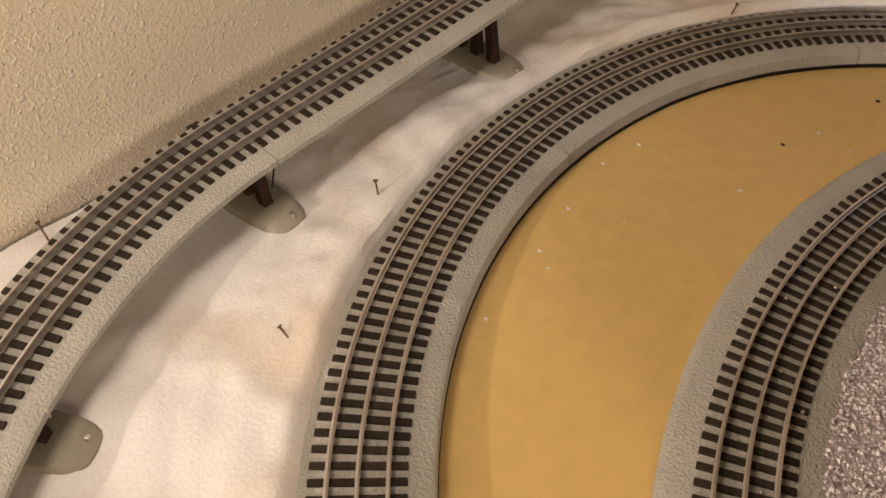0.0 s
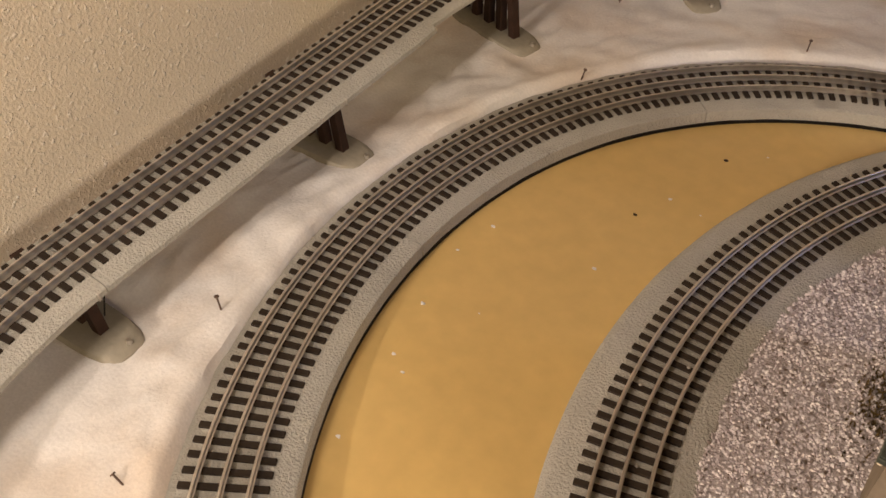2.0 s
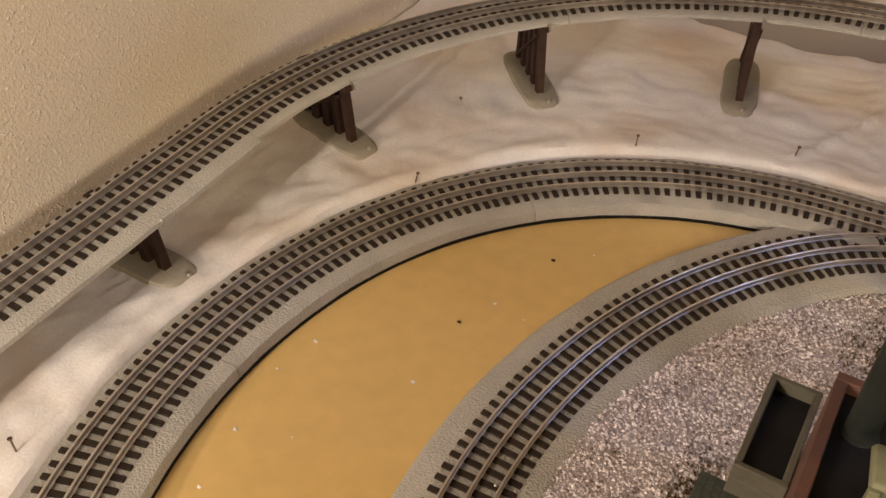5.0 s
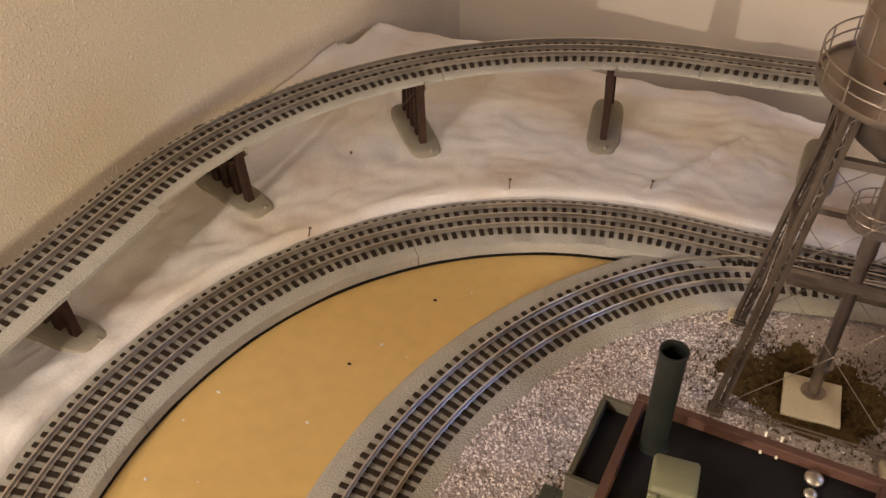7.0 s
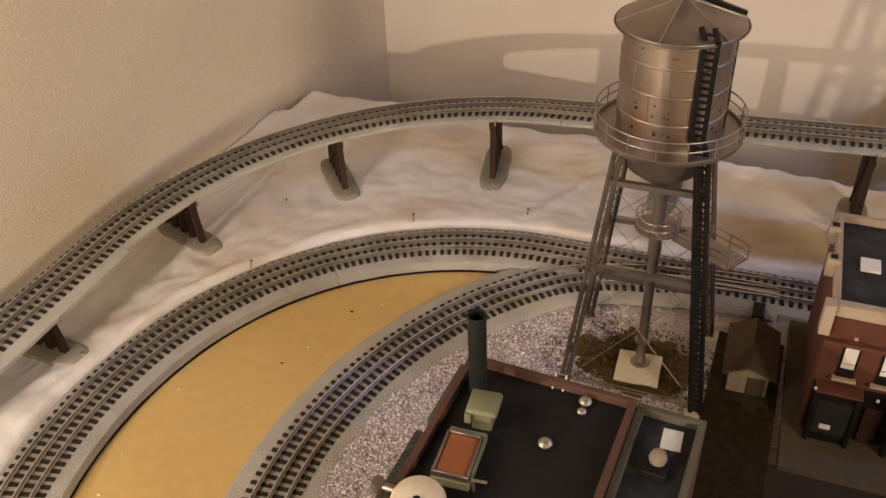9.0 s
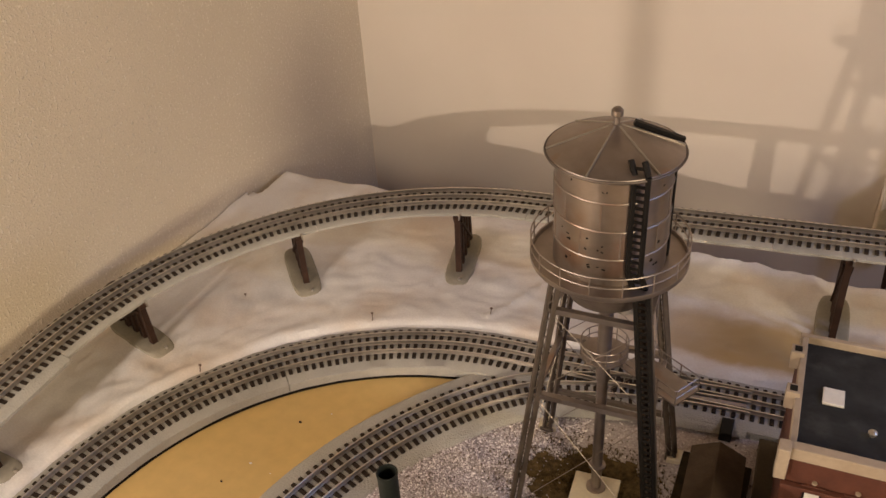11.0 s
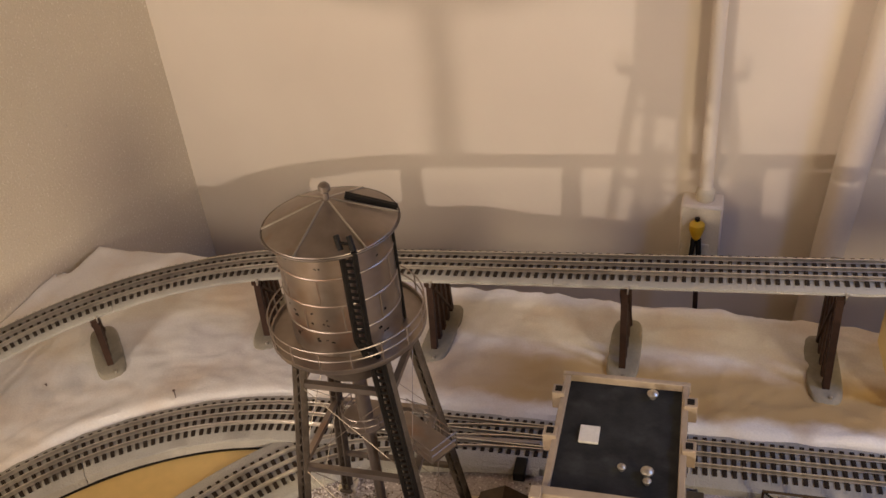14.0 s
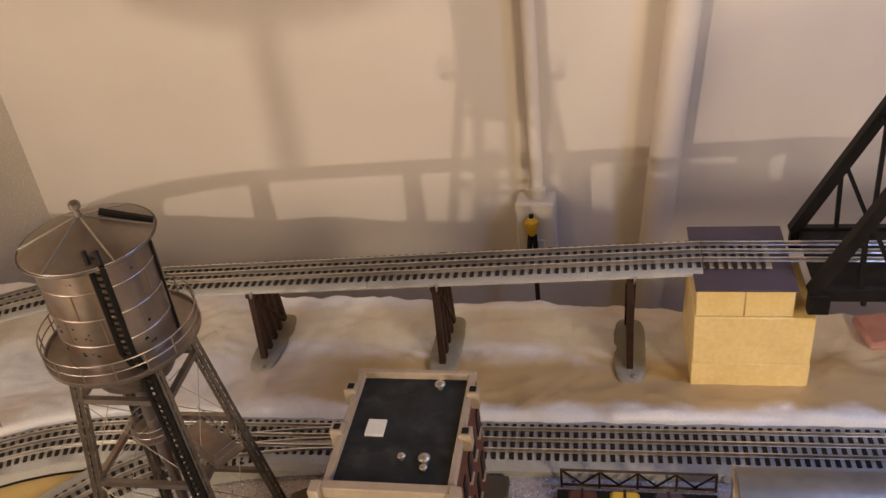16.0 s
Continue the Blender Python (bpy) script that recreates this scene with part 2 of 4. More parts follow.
def turned(bm, profile, c=(0, 0, 0), n=40):
    """A body of revolution from (radius, height) pairs."""
    rows = []
    for r, z in profile:
        rows.append([bm.verts.new((c[0] + r * math.cos(2 * math.pi * j / n), c[1] + r * math.sin(2 * math.pi * j / n), c[2] + z)) for j in range(n)])
    for u, v in zip(rows, rows[1:]):
        for j in range(n):
            bm.faces.new((u[j], u[(j + 1) % n], v[(j + 1) % n], v[j]))
    for row in (rows[0], rows[-1]):
        if (row[0].co - row[n // 2].co).length > 1e-6:
            bm.faces.new(row)
    bmesh.ops.remove_doubles(bm, verts=bm.verts, dist=1e-6)
    bmesh.ops.recalc_face_normals(bm, faces=bm.faces)
    return bm


def B():
    return bmesh.new()


# ---- track plans ----
class Plan:
    """A chain of arcs and straights: start point, heading in degrees, then (length, turn to the right in degrees)."""

    def __init__(self, x, y, heading, pieces, step=0.004):
        self.pts, self.heads, s, h = [(x, y)], [heading], 0.0, heading
        self.s = [0.0]
        for length, turn in pieces:
            n = max(2, int(length / step))
            for i in range(n):
                mid = h - turn / n / 2
                x, y = x + length / n * math.cos(radians(mid)), y + length / n * math.sin(radians(mid))
                h -= turn / n
                s += length / n
                self.pts.append((x, y)), self.heads.append(h), self.s.append(s)
        self.length = s
        self.pts, self.heads, self.s = np.array(self.pts), np.array(self.heads), np.array(self.s)

    def at(self, s):
        return np.interp(s, self.s, self.pts[:, 0]), np.interp(s, self.s, self.pts[:, 1]), np.interp(s, self.s, self.heads)

    def side(self, s, d):
        x, y, h = self.at(s)
        return x - d * math.sin(radians(h)), y + d * math.cos(radians(h))

    def gap(self, x, y):
        return float(np.hypot(self.pts[:, 0] - x, self.pts[:, 1] - y).min())

    def nearest(self, x, y):
        return float(self.s[np.hypot(self.pts[:, 0] - x, self.pts[:, 1] - y).argmin()])


def arc_start(cx, cy, r, angle):
    return cx + r * math.cos(radians(angle)), cy + r * math.sin(radians(angle)), angle - 90


def arc(r, turn):
    return (r * radians(turn), turn)


OUTER = Plan(*arc_start(0.1384, 0.4722, 0.4695, 250), [arc(0.4695, 83.3), arc(0.3975, 72.5), (1.15, 0)])
INNER = Plan(*arc_start(0.3765, 0.4912, 0.4676, 238), [arc(0.4676, 62.6), arc(0.4517, 39.7), arc(0.21, 25.0), arc(0.74, 16.3)])
UPPER = Plan(*arc_start(0.0013, 0.262, 0.4440, 232), [arc(0.4440, 52.2), (0.350, 0), arc(0.4510, 87.2), (0.708, 0)])
S_UP0 = UPPER.nearest(-0.44, 0.253)
S_UP1 = UPPER.nearest(0.62, 1.09)
Z_UP = lambda s: 0.069 + (0.165 - 0.069) * (s - S_UP0) / (S_UP1 - S_UP0)
Z_OUT = lambda s: 0.024
Z_IN = lambda s: 0.014 + 0.0085 * min(1.0, max(0.0, (s - 0.55) / 0.35))


def sweep(bm, plan, zed, profile, s0, s1, step=0.008, jitter=0.0):
    """Carries a closed profile of (offset, height) along a plan."""
    n = max(2, int((s1 - s0) / step))
    rows = []
    for i in range(n + 1):
        s = s0 + (s1 - s0) * i / n
        row = []
        for d, z in profile:
            x, y = plan.side(s, d)
            j = jitter * noise.noise((x * 40, y * 40, z * 80)) if jitter else 0
            row.append(bm.verts.new((x, y, zed(s) + z + j)))
        rows.append(row)
    k = len(profile)
    for u, v in zip(rows, rows[1:]):
        for j in range(k):
            bm.faces.new((u[j], u[(j + 1) % k], v[(j + 1) % k], v[j]))
    bm.faces.new(rows[0]), bm.faces.new(rows[-1])
    bmesh.ops.recalc_face_normals(bm, faces=bm.faces)
    return bm


TIE_STEP = 0.0101
RAIL = [(-0.0012, -0.0075), (-0.0012, -0.0068), (-0.0004, -0.0062), (-0.0004, -0.0038), (-0.0009, -0.0032), (-0.0009, -0.0019), (-0.0006, -0.0016), (0.0006, -0.0016), (0.0009, -0.0019), (0.0009, -0.0032), (0.0004, -0.0038), (0.0004, -0.0062), (0.0012, -0.0068), (0.0012, -0.0075)]


def tie_mesh():
    bm = box(B(), (0, 0, 0), (0.0047, 0.0545, 0.0034), bevel=0.0004)
    return mesh_of("tie", bm, M_TIE)


TIE = tie_mesh()


def track(name, plan, zed, bed, s0, s1, tie0, tie1, label, seams=(), narrow=None, narrow_from=99.0):
    t = thing(name, (0, 0, 0), label, "model track")
    cuts = [s0, *seams, s1]
    for a, b in zip(cuts, cuts[1:]):
        part("roadbed", sweep(B(), plan, zed, bed if a < narrow_from else narrow, a + 0.0004, b - 0.0004, jitter=0.0007), M_ROADBED, t, "rough grey foam roadbed")
    for d in (-0.0166, 0.0, 0.0166):
        bm = sweep(B(), plan, zed, [(d + x, z) for x, z in RAIL], s0, s1)
        part("rail", bm, M_RAIL, t)
    s = tie0
    while s < tie1:
        x, y, h = plan.at(s)
        tie = new("tie", TIE)
        tie.parent = t
        slope = math.degrees(math.atan((zed(s + 0.01) - zed(s - 0.01)) / 0.02))
        tie.matrix_local = Matrix.Translation((x, y, zed(s) - 0.0087)) @ Matrix.Rotation(radians(h + random.uniform(-0.8, 0.8)), 4, "Z") @ Matrix.Rotation(radians(-slope), 4, "Y")
        s += TIE_STEP
    return t


# ---- room ----
def slab(name, c, s, mat, label, category):
    ob = part(name, box(B(), c, s), mat, None, "", False)
    return tagged(ob, label, category, kind="structure")


slab("floor", (1.0, -0.5, -0.95), (5.0, 6.0, 0.1), M_FLOOR, "grey concrete basement floor", "floor")
slab("ceiling", (1.0, -0.5, 1.60), (5.0, 6.0, 0.1), M_CEIL, "unseen ceiling, coloured dark to limit bounced light", "ceiling")
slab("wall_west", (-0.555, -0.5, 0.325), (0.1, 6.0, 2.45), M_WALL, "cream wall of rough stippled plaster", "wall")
slab("wall_north", (1.0, 1.54, 0.325), (3.01, 0.1, 2.45), M_WALL_BACK, "cream painted smooth plaster wall", "wall")
slab("wall_east", (2.55, -0.5, 0.325), (0.1, 6.0, 2.45), M_UNSEEN_WALL, "unseen brown wall, coloured dark to limit bounced light", "wall")
slab("wall_south", (1.0, -2.55, 0.325), (3.0, 0.1, 2.45), M_UNSEEN_WALL, "unseen brown wall, coloured dark to limit bounced light", "wall")

# ---- table ----
table = thing("layout_table", (0.6, 0.3, -0.9), "wide wooden layout table with a smooth tan painted top", "table")
part("tabletop", box(B(), (0.15, 0.06, 0.882), (2.48, 1.52, 0.036), bevel=0.002), M_TAN, table, "glossy tan painted board")
for x in (-1.0, 1.3):
    for y in (-0.6, 0.8):
        part("leg", box(B(), (x, y, 0.432), (0.09, 0.09, 0.864), bevel=0.003), M_YELLOW, table, "bare timber leg")

# ---- unseen shadow caster over the near edge of the table ----
# Added out of view to throw the round shadow and stem on the north wall.
caster = thing("shadow_caster", (-0.213, -0.20, 0.33), "unseen round cream body on a rod, added to cast a wall shadow", "lamp")
part("cord", rod(B(), (0, 0, 0.24), (0, 0, 1.22), 0.003, 8), M_DARK, caster)
part("pull_rod", rod(B(), (0, 0, 0.0), (0, 0, 0.10), 0.0095, 16), M_IRON, caster)
part("shade", turned(B(), [(0.0, 0.092), (0.045, 0.095), (0.078, 0.106), (0.091, 0.123), (0.086, 0.213), (0.060, 0.243), (0.0, 0.248)], n=40), M_CREAM, caster, "round cream body of the shadow caster")

# ---- tracks ----
track("curved_track", OUTER, Z_OUT, [(-0.0436, -0.0203), (-0.0425, -0.0104), (-0.0405, -0.0088), (0.0405, -0.0088), (0.0425, -0.0104), (0.0432, -0.0203)], 0.0, OUTER.length, 0.004, OUTER.length, "three-rail model track on a raised grey roadbed", [OUTER.nearest(-0.21, 0.08), OUTER.nearest(-0.325, 0.45), OUTER.nearest(-0.21, 0.76), OUTER.nearest(0.36, 0.9)])
track("inner_curved_track", INNER, Z_IN, [(-0.047, -0.0138), (-0.043, -0.0100), (-0.041, -0.0088), (0.041, -0.0088), (0.0435, -0.0098), (0.0475, -0.0138)], 0.0, INNER.length, 0.004, INNER.length - 0.120, "three-rail model track on a low grey roadbed on the tan board")
track("elevated_track", UPPER, Z_UP, [(-0.0432, -0.0150), (-0.0428, -0.0112), (-0.0405, -0.0098), (-0.029, -0.0088), (0.0285, -0.0088), (0.0305, -0.0104), (0.031, -0.0150)], 0.0, UPPER.length, 0.004, UPPER.length, "three-rail model track climbing on a grey roadbed over trestles", [UPPER.nearest(-0.44, 0.265), UPPER.nearest(-0.43, 0.62), UPPER.nearest(-0.27, 0.95), UPPER.nearest(0.0, 1.05), UPPER.nearest(0.3, 1.07)],
      [(-0.0372, -0.0138), (-0.0368, -0.0108), (-0.035, -0.0096), (-0.029, -0.0088), (0.0285, -0.0088), (0.0305, -0.0104), (0.031, -0.0138)], UPPER.nearest(-0.43, 0.62) - 0.01)


# Black strip painted in for the shaded gap below the raised roadbed.
under = sweep(B(), OUTER, Z_OUT, [(-0.0441, -0.0238), (-0.0439, -0.0206), (0.0405, -0.0206), (0.0405, -0.0238)], 0.0, OUTER.length)
tagged(part("track_underlay", under, M_DARK), "black strip standing in for the shaded gap beneath the curved track", "underlay")


# ---- snow blanket ----
def snow():
    bm = B()
    s0, s1, ns, nw = 0.0, OUTER.length, 420, 60
    rows = []
    for i in range(ns + 1):
        s = s0 + (s1 - s0) * i / ns
        x, y, h = OUTER.at(s)
        ox, oy = -math.sin(radians(h)), math.cos(radians(h))
        lip = 0.0318 + 0.0018 * noise.noise((s * 25, 3.1, 0)) + 0.0012 * noise.noise((s * 80, 7.7, 0))
        reach_x = (x + 0.503) / -ox if ox < -1e-4 else 9.0
        reach_y = (1.197 + 0.014 * noise.noise((x * 9, 1.0, 4.0)) + 0.006 * noise.noise((x * 38, 5.0, 4.0)) - y) / oy if oy > 1e-4 else 9.0
        reach_front = (y + 0.12) / -oy if oy < -1e-4 else 9.0
        far = max(lip + 0.02, min(reach_x, reach_y, reach_front, 0.9))
        row = []
        for j in range(nw + 1):
            w = j / nw
            d = lip + (far - lip) * w
            px, py = x + ox * d, y + oy * d
            e = min(1.0, (d - lip) / 0.018)
            z = 0.0160 + 0.0065 * math.sqrt(max(0.0, 1 - (1 - e) ** 2)) - 0.004 * min(1.0, max(0.0, (d - lip - 0.01) / 0.05))
            z += 0.0045 * noise.noise((px * 11, py * 11, 0.0)) + 0.0024 * noise.noise((px * 27, py * 31, 5.0)) + 0.0010 * noise.noise((px * 75, py * 75, 9.0))
            z += (0.0010 + 0.0020 * noise.noise((s * 14, 2.2, 0))) * math.exp(-((d - lip - 0.010) / 0.006) ** 2)
            z += 0.007 * max(0.0, noise.noise((px * 17, py * 17, 12.0)) - 0.25)
            crease = 1.0 - abs(noise.noise((px * 24 + 3.0 * noise.noise((px * 9, py * 9, 2.0)), py * 24, 17.0)))
            z += 0.0016 * max(0.0, crease - 0.80) / 0.2 * min(1.0, (d - lip) / 0.03)
            if 0.93 < py < 1.09:
                z += 0.0045 * math.exp(-((px + 0.012 - 0.46 * (py - 0.937)) / 0.0035) ** 2)
            back = min(1.0, max(0.0, (far - d) * max(oy, 0.3) / 0.022)) if py > 1.10 else 1.0
            z = -0.03 + (z + 0.03) * back ** 0.5 if back < 1 else z
            if j == 0:
                z = 0.0145
            row.append(bm.verts.new((px, py, max(0.001, z) if py < 1.12 else z)))
        rows.append(row)
    for u, v in zip(rows, rows[1:]):
        for a, b, c, d in zip(u, u[1:], v[1:], v):
            bm.faces.new((a, b, c, d))
    bmesh.ops.recalc_face_normals(bm, faces=bm.faces)
    ob = part("snow_blanket", bm, M_SNOW, None, "", True)
    ob.data.shade_smooth()
    return tagged(ob, "white cotton snow blanket, lumpy and stained tan", "snow blanket")


snow()


# ---- trestles ----
def trestle(x, y, turn, top):
    """A bent of fanned brown posts under a cap, on a rounded grey foot, local x across the track."""
    t = thing("trestle", (x, y, 0.014), "dark brown wooden trestle bent on a rounded grey foot", "trestle", "trestles under the elevated track", turn)
    bm = B()
    n = 28
    rows = []
    for k, (f, z) in enumerate(((1.0, 0.0), (1.0, 0.005), (0.93, 0.0085), (0.8, 0.0095))):
        row = []
        for i in range(n):
            a = 2 * math.pi * i / n
            cx, cy = math.cos(a), math.sin(a)
            row.append(bm.verts.new((0.004 + 0.062 * f * math.copysign(abs(cx) ** 0.5, cx), 0.020 * f * math.copysign(abs(cy) ** 0.55, cy), z)))
        rows.append(row)
    for u, v in zip(rows, rows[1:]):
        for i in range(n):
            bm.faces.new((u[i], u[(i + 1) % n], v[(i + 1) % n], v[i]))
    bm.faces.new(rows[-1]), bm.faces.new(rows[0][::-1])
    part("foot", bm, M_BASE, t, "grey moulded foot")
    h = top - 0.014
    for k in range(5):
        u = (k - 2) / 2
        part("post", rod(B(), (u * (0.036 + 0.06 * (h - 0.03)), 0, 0.008), (u * 0.031, 0, h - 0.004), 0.0039, square=True), M_WOOD, t)
    part("cap", box(B(), (0, 0, h - 0.003), (0.078, 0.010, 0.006), bevel=0.0006), M_WOOD, t)
    if h > 0.05:
        for side in (-1, 1):
            part("brace", rod(B(), (-0.034, side * 0.0042, 0.016), (0.030, side * 0.0042, h - 0.012), 0.0017, square=True), M_WOOD, t)
    part("clip", box(B(), (0.0400, 0.004, h + 0.0005), (0.007, 0.0016, 0.007), bevel=0.0004), M_SILVER, t, "thin metal joint clip")
    part("screw", turned(B(), [(0.0, 0.0115), (0.0018, 0.0112), (0.0022, 0.0095), (0.0022, 0.008)], (0.060, 0.004, 0), 10), M_SILVER, t, "bright screw head")
    return t


for fx, fy in ((-0.392, 0.017), (-0.41, 0.253), (-0.41, 0.497), (-0.395, 0.732), (-0.285, 0.921), (-0.09, 1.024), (0.148, 1.04), (0.385, 1.052), (0.618, 1.058)):
    s = UPPER.nearest(fx, fy)
    x, y, h = UPPER.at(s)
    trestle(float(x), float(y), h - 90, float(Z_UP(s)) - 0.0140)


# ---- ballast ground ----
def on_ballast(x, y):
    ax, ay, ah = OUTER.at(OUTER.nearest(x, y))
    if (x - 0.3765) ** 2 + (y - 0.4912) ** 2 < 0.43 ** 2 and (y < 0.80 or OUTER.gap(x, y) > 0.036):
        return INNER.gap(x, y) > (0.028 if y > 0.80 and x > 0.12 else 0.041)
    return x > 0.10 and y < ay - 0.034 and (x > 0.13 or (x - 0.3765) ** 2 + (y - 0.4912) ** 2 < 0.45 ** 2)


def ground_height(x, y):
    return 0.0045 + 0.0016 * noise.noise((x * 60, y * 60, 0)) + 0.0018 * noise.noise((x * 15, y * 15, 3))


def in_mat(x, y):
    u, v = (x - 0.192) / 0.070, (y - 0.733) / 0.048
    return u * u + v * v < (1 + 0.35 * noise.noise((x * 38, y * 38, 2.0))) ** 2


def ballast():
    bm = B()
    step, verts = 0.006, {}
    for i in range(int(1.2 / step)):
        for j in range(int(0.92 / step)):
            x, y = -0.09 + i * step, 0.02 + j * step
            if on_ballast(x + step / 2, y + step / 2):
                quad = []
                for a, b in ((i, j), (i + 1, j), (i + 1, j + 1), (i, j + 1)):
                    if (a, b) not in verts:
                        u, v = -0.09 + a * step, 0.02 + b * step
                        u, v = u + 0.002 * noise.noise((u * 90, v * 90, 1)), v + 0.002 * noise.noise((u * 90, v * 90, 8))
                        verts[a, b] = bm.verts.new((u, v, ground_height(u, v)))
                    quad.append(verts[a, b])
                bm.faces.new(quad)
    edge = [e for e in bm.edges if e.is_boundary]
    down = bmesh.ops.extrude_edge_only(bm, edges=edge)["geom"]
    for v in down:
        if isinstance(v, bmesh.types.BMVert):
            v.co.z = 0.0005
    ob = part("ballast_ground", bm, M_GRAVEL, None, "", True)
    tagged(ob, "bed of lavender-grey model ballast with brown dirt patches", "ground", kind="structure")
    rng = random.Random(4)
    pts, faces, k = [], [], 0
    while k < 36000:
        if k < 27000:
            x, y = rng.uniform(-0.09, 0.16), rng.uniform(0.20, 0.88)
        else:
            x, y = rng.uniform(0.1, 0.75), rng.uniform(0.5, 0.90)
        if not on_ballast(x, y) or (0.06 < x < 0.28 and y < 0.5) or (in_mat(x, y) and rng.random() < 0.93):
            k += 0.2
            continue
        r = rng.uniform(0.0007, 0.0017) * (1.5 if rng.random() < 0.06 else 1)
        z = ground_height(x, y) + r * 0.3
        base = len(pts)
        turn = rng.uniform(0, 6.3)
        for q in range(4):
            a = turn + q * 1.571 + rng.uniform(-0.3, 0.3)
            rr = r * rng.uniform(0.7, 1.25)
            pts.append((x + rr * math.cos(a), y + rr * math.sin(a), z + r * rng.uniform(-0.3, 0.3)))
        pts.append((x, y, z + r * rng.uniform(0.5, 0.95)))
        pts.append((x, y, z - r))
        for q in range(4):
            faces.append((base + q, base + (q + 1) % 4, base + 4))
            faces.append((base + (q + 1) % 4, base + q, base + 5))
        k += 1
    me = bpy.data.meshes.new("ballast_stones")
    me.from_pydata(pts, [], faces)
    m = bpy.data.materials.new("ballast_chips")
    m.use_nodes = True
    n, l = m.node_tree.nodes, m.node_tree.links
    geo = n.new("ShaderNodeNewGeometry")
    cr = n.new("ShaderNodeValToRGB")
    cr.color_ramp.elements[0].color, cr.color_ramp.elements[1].color = (0.13, 0.085, 0.06, 1), (0.88, 0.82, 0.80, 1)
    e = cr.color_ramp.elements.new(0.14)
    e.color = (0.37, 0.315, 0.31, 1)
    e = cr.color_ramp.elements.new(0.6)
    e.color = (0.60, 0.54, 0.55, 1)
    l.new(geo.outputs["Random Per Island"], cr.inputs[0])
    l.new(cr.outputs[0], n["Principled BSDF"].inputs["Base Color"])
    n["Principled BSDF"].inputs["Roughness"].default_value = 0.75
    me.materials.append(m)
    tagged(new("ballast_stones", me), "loose lavender and white model ballast stones", "gravel", kind="stuff")


ballast()


def grass_tufts(cx, cy, sx, sy, count, seed, name, label):
    rng = random.Random(seed)
    pts, faces = [], []
    for _ in range(count):
        x, y = rng.gauss(cx, sx), rng.gauss(cy, sy)
        if not on_ballast(x, y):
            continue
        z = ground_height(x, y)
        for _b in range(3):
            a, t = rng.uniform(0, 6.3), rng.uniform(0.001, 0.0035)
            b = len(pts)
            pts += [(x + 0.0008 * math.cos(a), y + 0.0008 * math.sin(a), z), (x - 0.0008 * math.cos(a), y - 0.0008 * math.sin(a), z), (x + t * 0.7 * math.sin(a), y - t * 0.7 * math.cos(a), z + t)]
            faces.append((b, b + 1, b + 2))
    me = bpy.data.meshes.new(name)
    me.from_pydata(pts, [], faces)
    me.materials.append(M_GRASS)
    return tagged(new(name, me), label, "dry grass", kind="stuff")


def grass_mat():
    bm = B()
    step, verts = 0.004, {}
    for i in range(48):
        for j in range(36):
            x, y = 0.096 + i * step, 0.662 + j * step
            if in_mat(x + step / 2, y + step / 2) and on_ballast(x + step / 2, y + step / 2):
                quad = []
                for a, b in ((i, j), (i + 1, j), (i + 1, j + 1), (i, j + 1)):
                    if (a, b) not in verts:
                        u, v = 0.096 + a * step, 0.662 + b * step
                        verts[a, b] = bm.verts.new((u + 0.0015 * noise.noise((u * 150, v * 150, 1)), v, ground_height(u, v) + 0.0010 + 0.0006 * noise.noise((u * 200, v * 200, 4))))
                    quad.append(verts[a, b])
                bm.faces.new(quad)
    tagged(part("grass_mat", bm, M_GRASS), "flat mat of brown-olive scenic grass under the tower", "grass", kind="structure")


grass_mat()
grass_tufts(0.19, 0.737, 0.040, 0.024, 5200, 7, "dry_grass", "brown-olive dry scenic grass round the tower pad")
grass_tufts(0.034, 0.525, 0.008, 0.030, 480, 8, "dry_grass", "brown-olive dry scenic grass beside the factory wall")

tagged(part("pavement", box(B(), (0.425, 0.56, 0.0055), (0.28, 0.16, 0.009), bevel=0.001), M_PAVE), "dull grey-brown painted model street", "pavement", kind="structure")
tagged(part("kerb_pavement", box(B(), (0.422, 0.752, 0.0075), (0.16, 0.225, 0.013), 3.5, bevel=0.001), M_KERB), "dull grey model sidewalk round the brick building", "pavement", kind="structure")
tagged(part("dirt_yard", box(B(), (0.304, 0.690, 0.0070), (0.070, 0.25, 0.009), 2.0, bevel=0.001), M_DIRT), "dark brown dirt yard round the little shed", "ground", kind="structure")


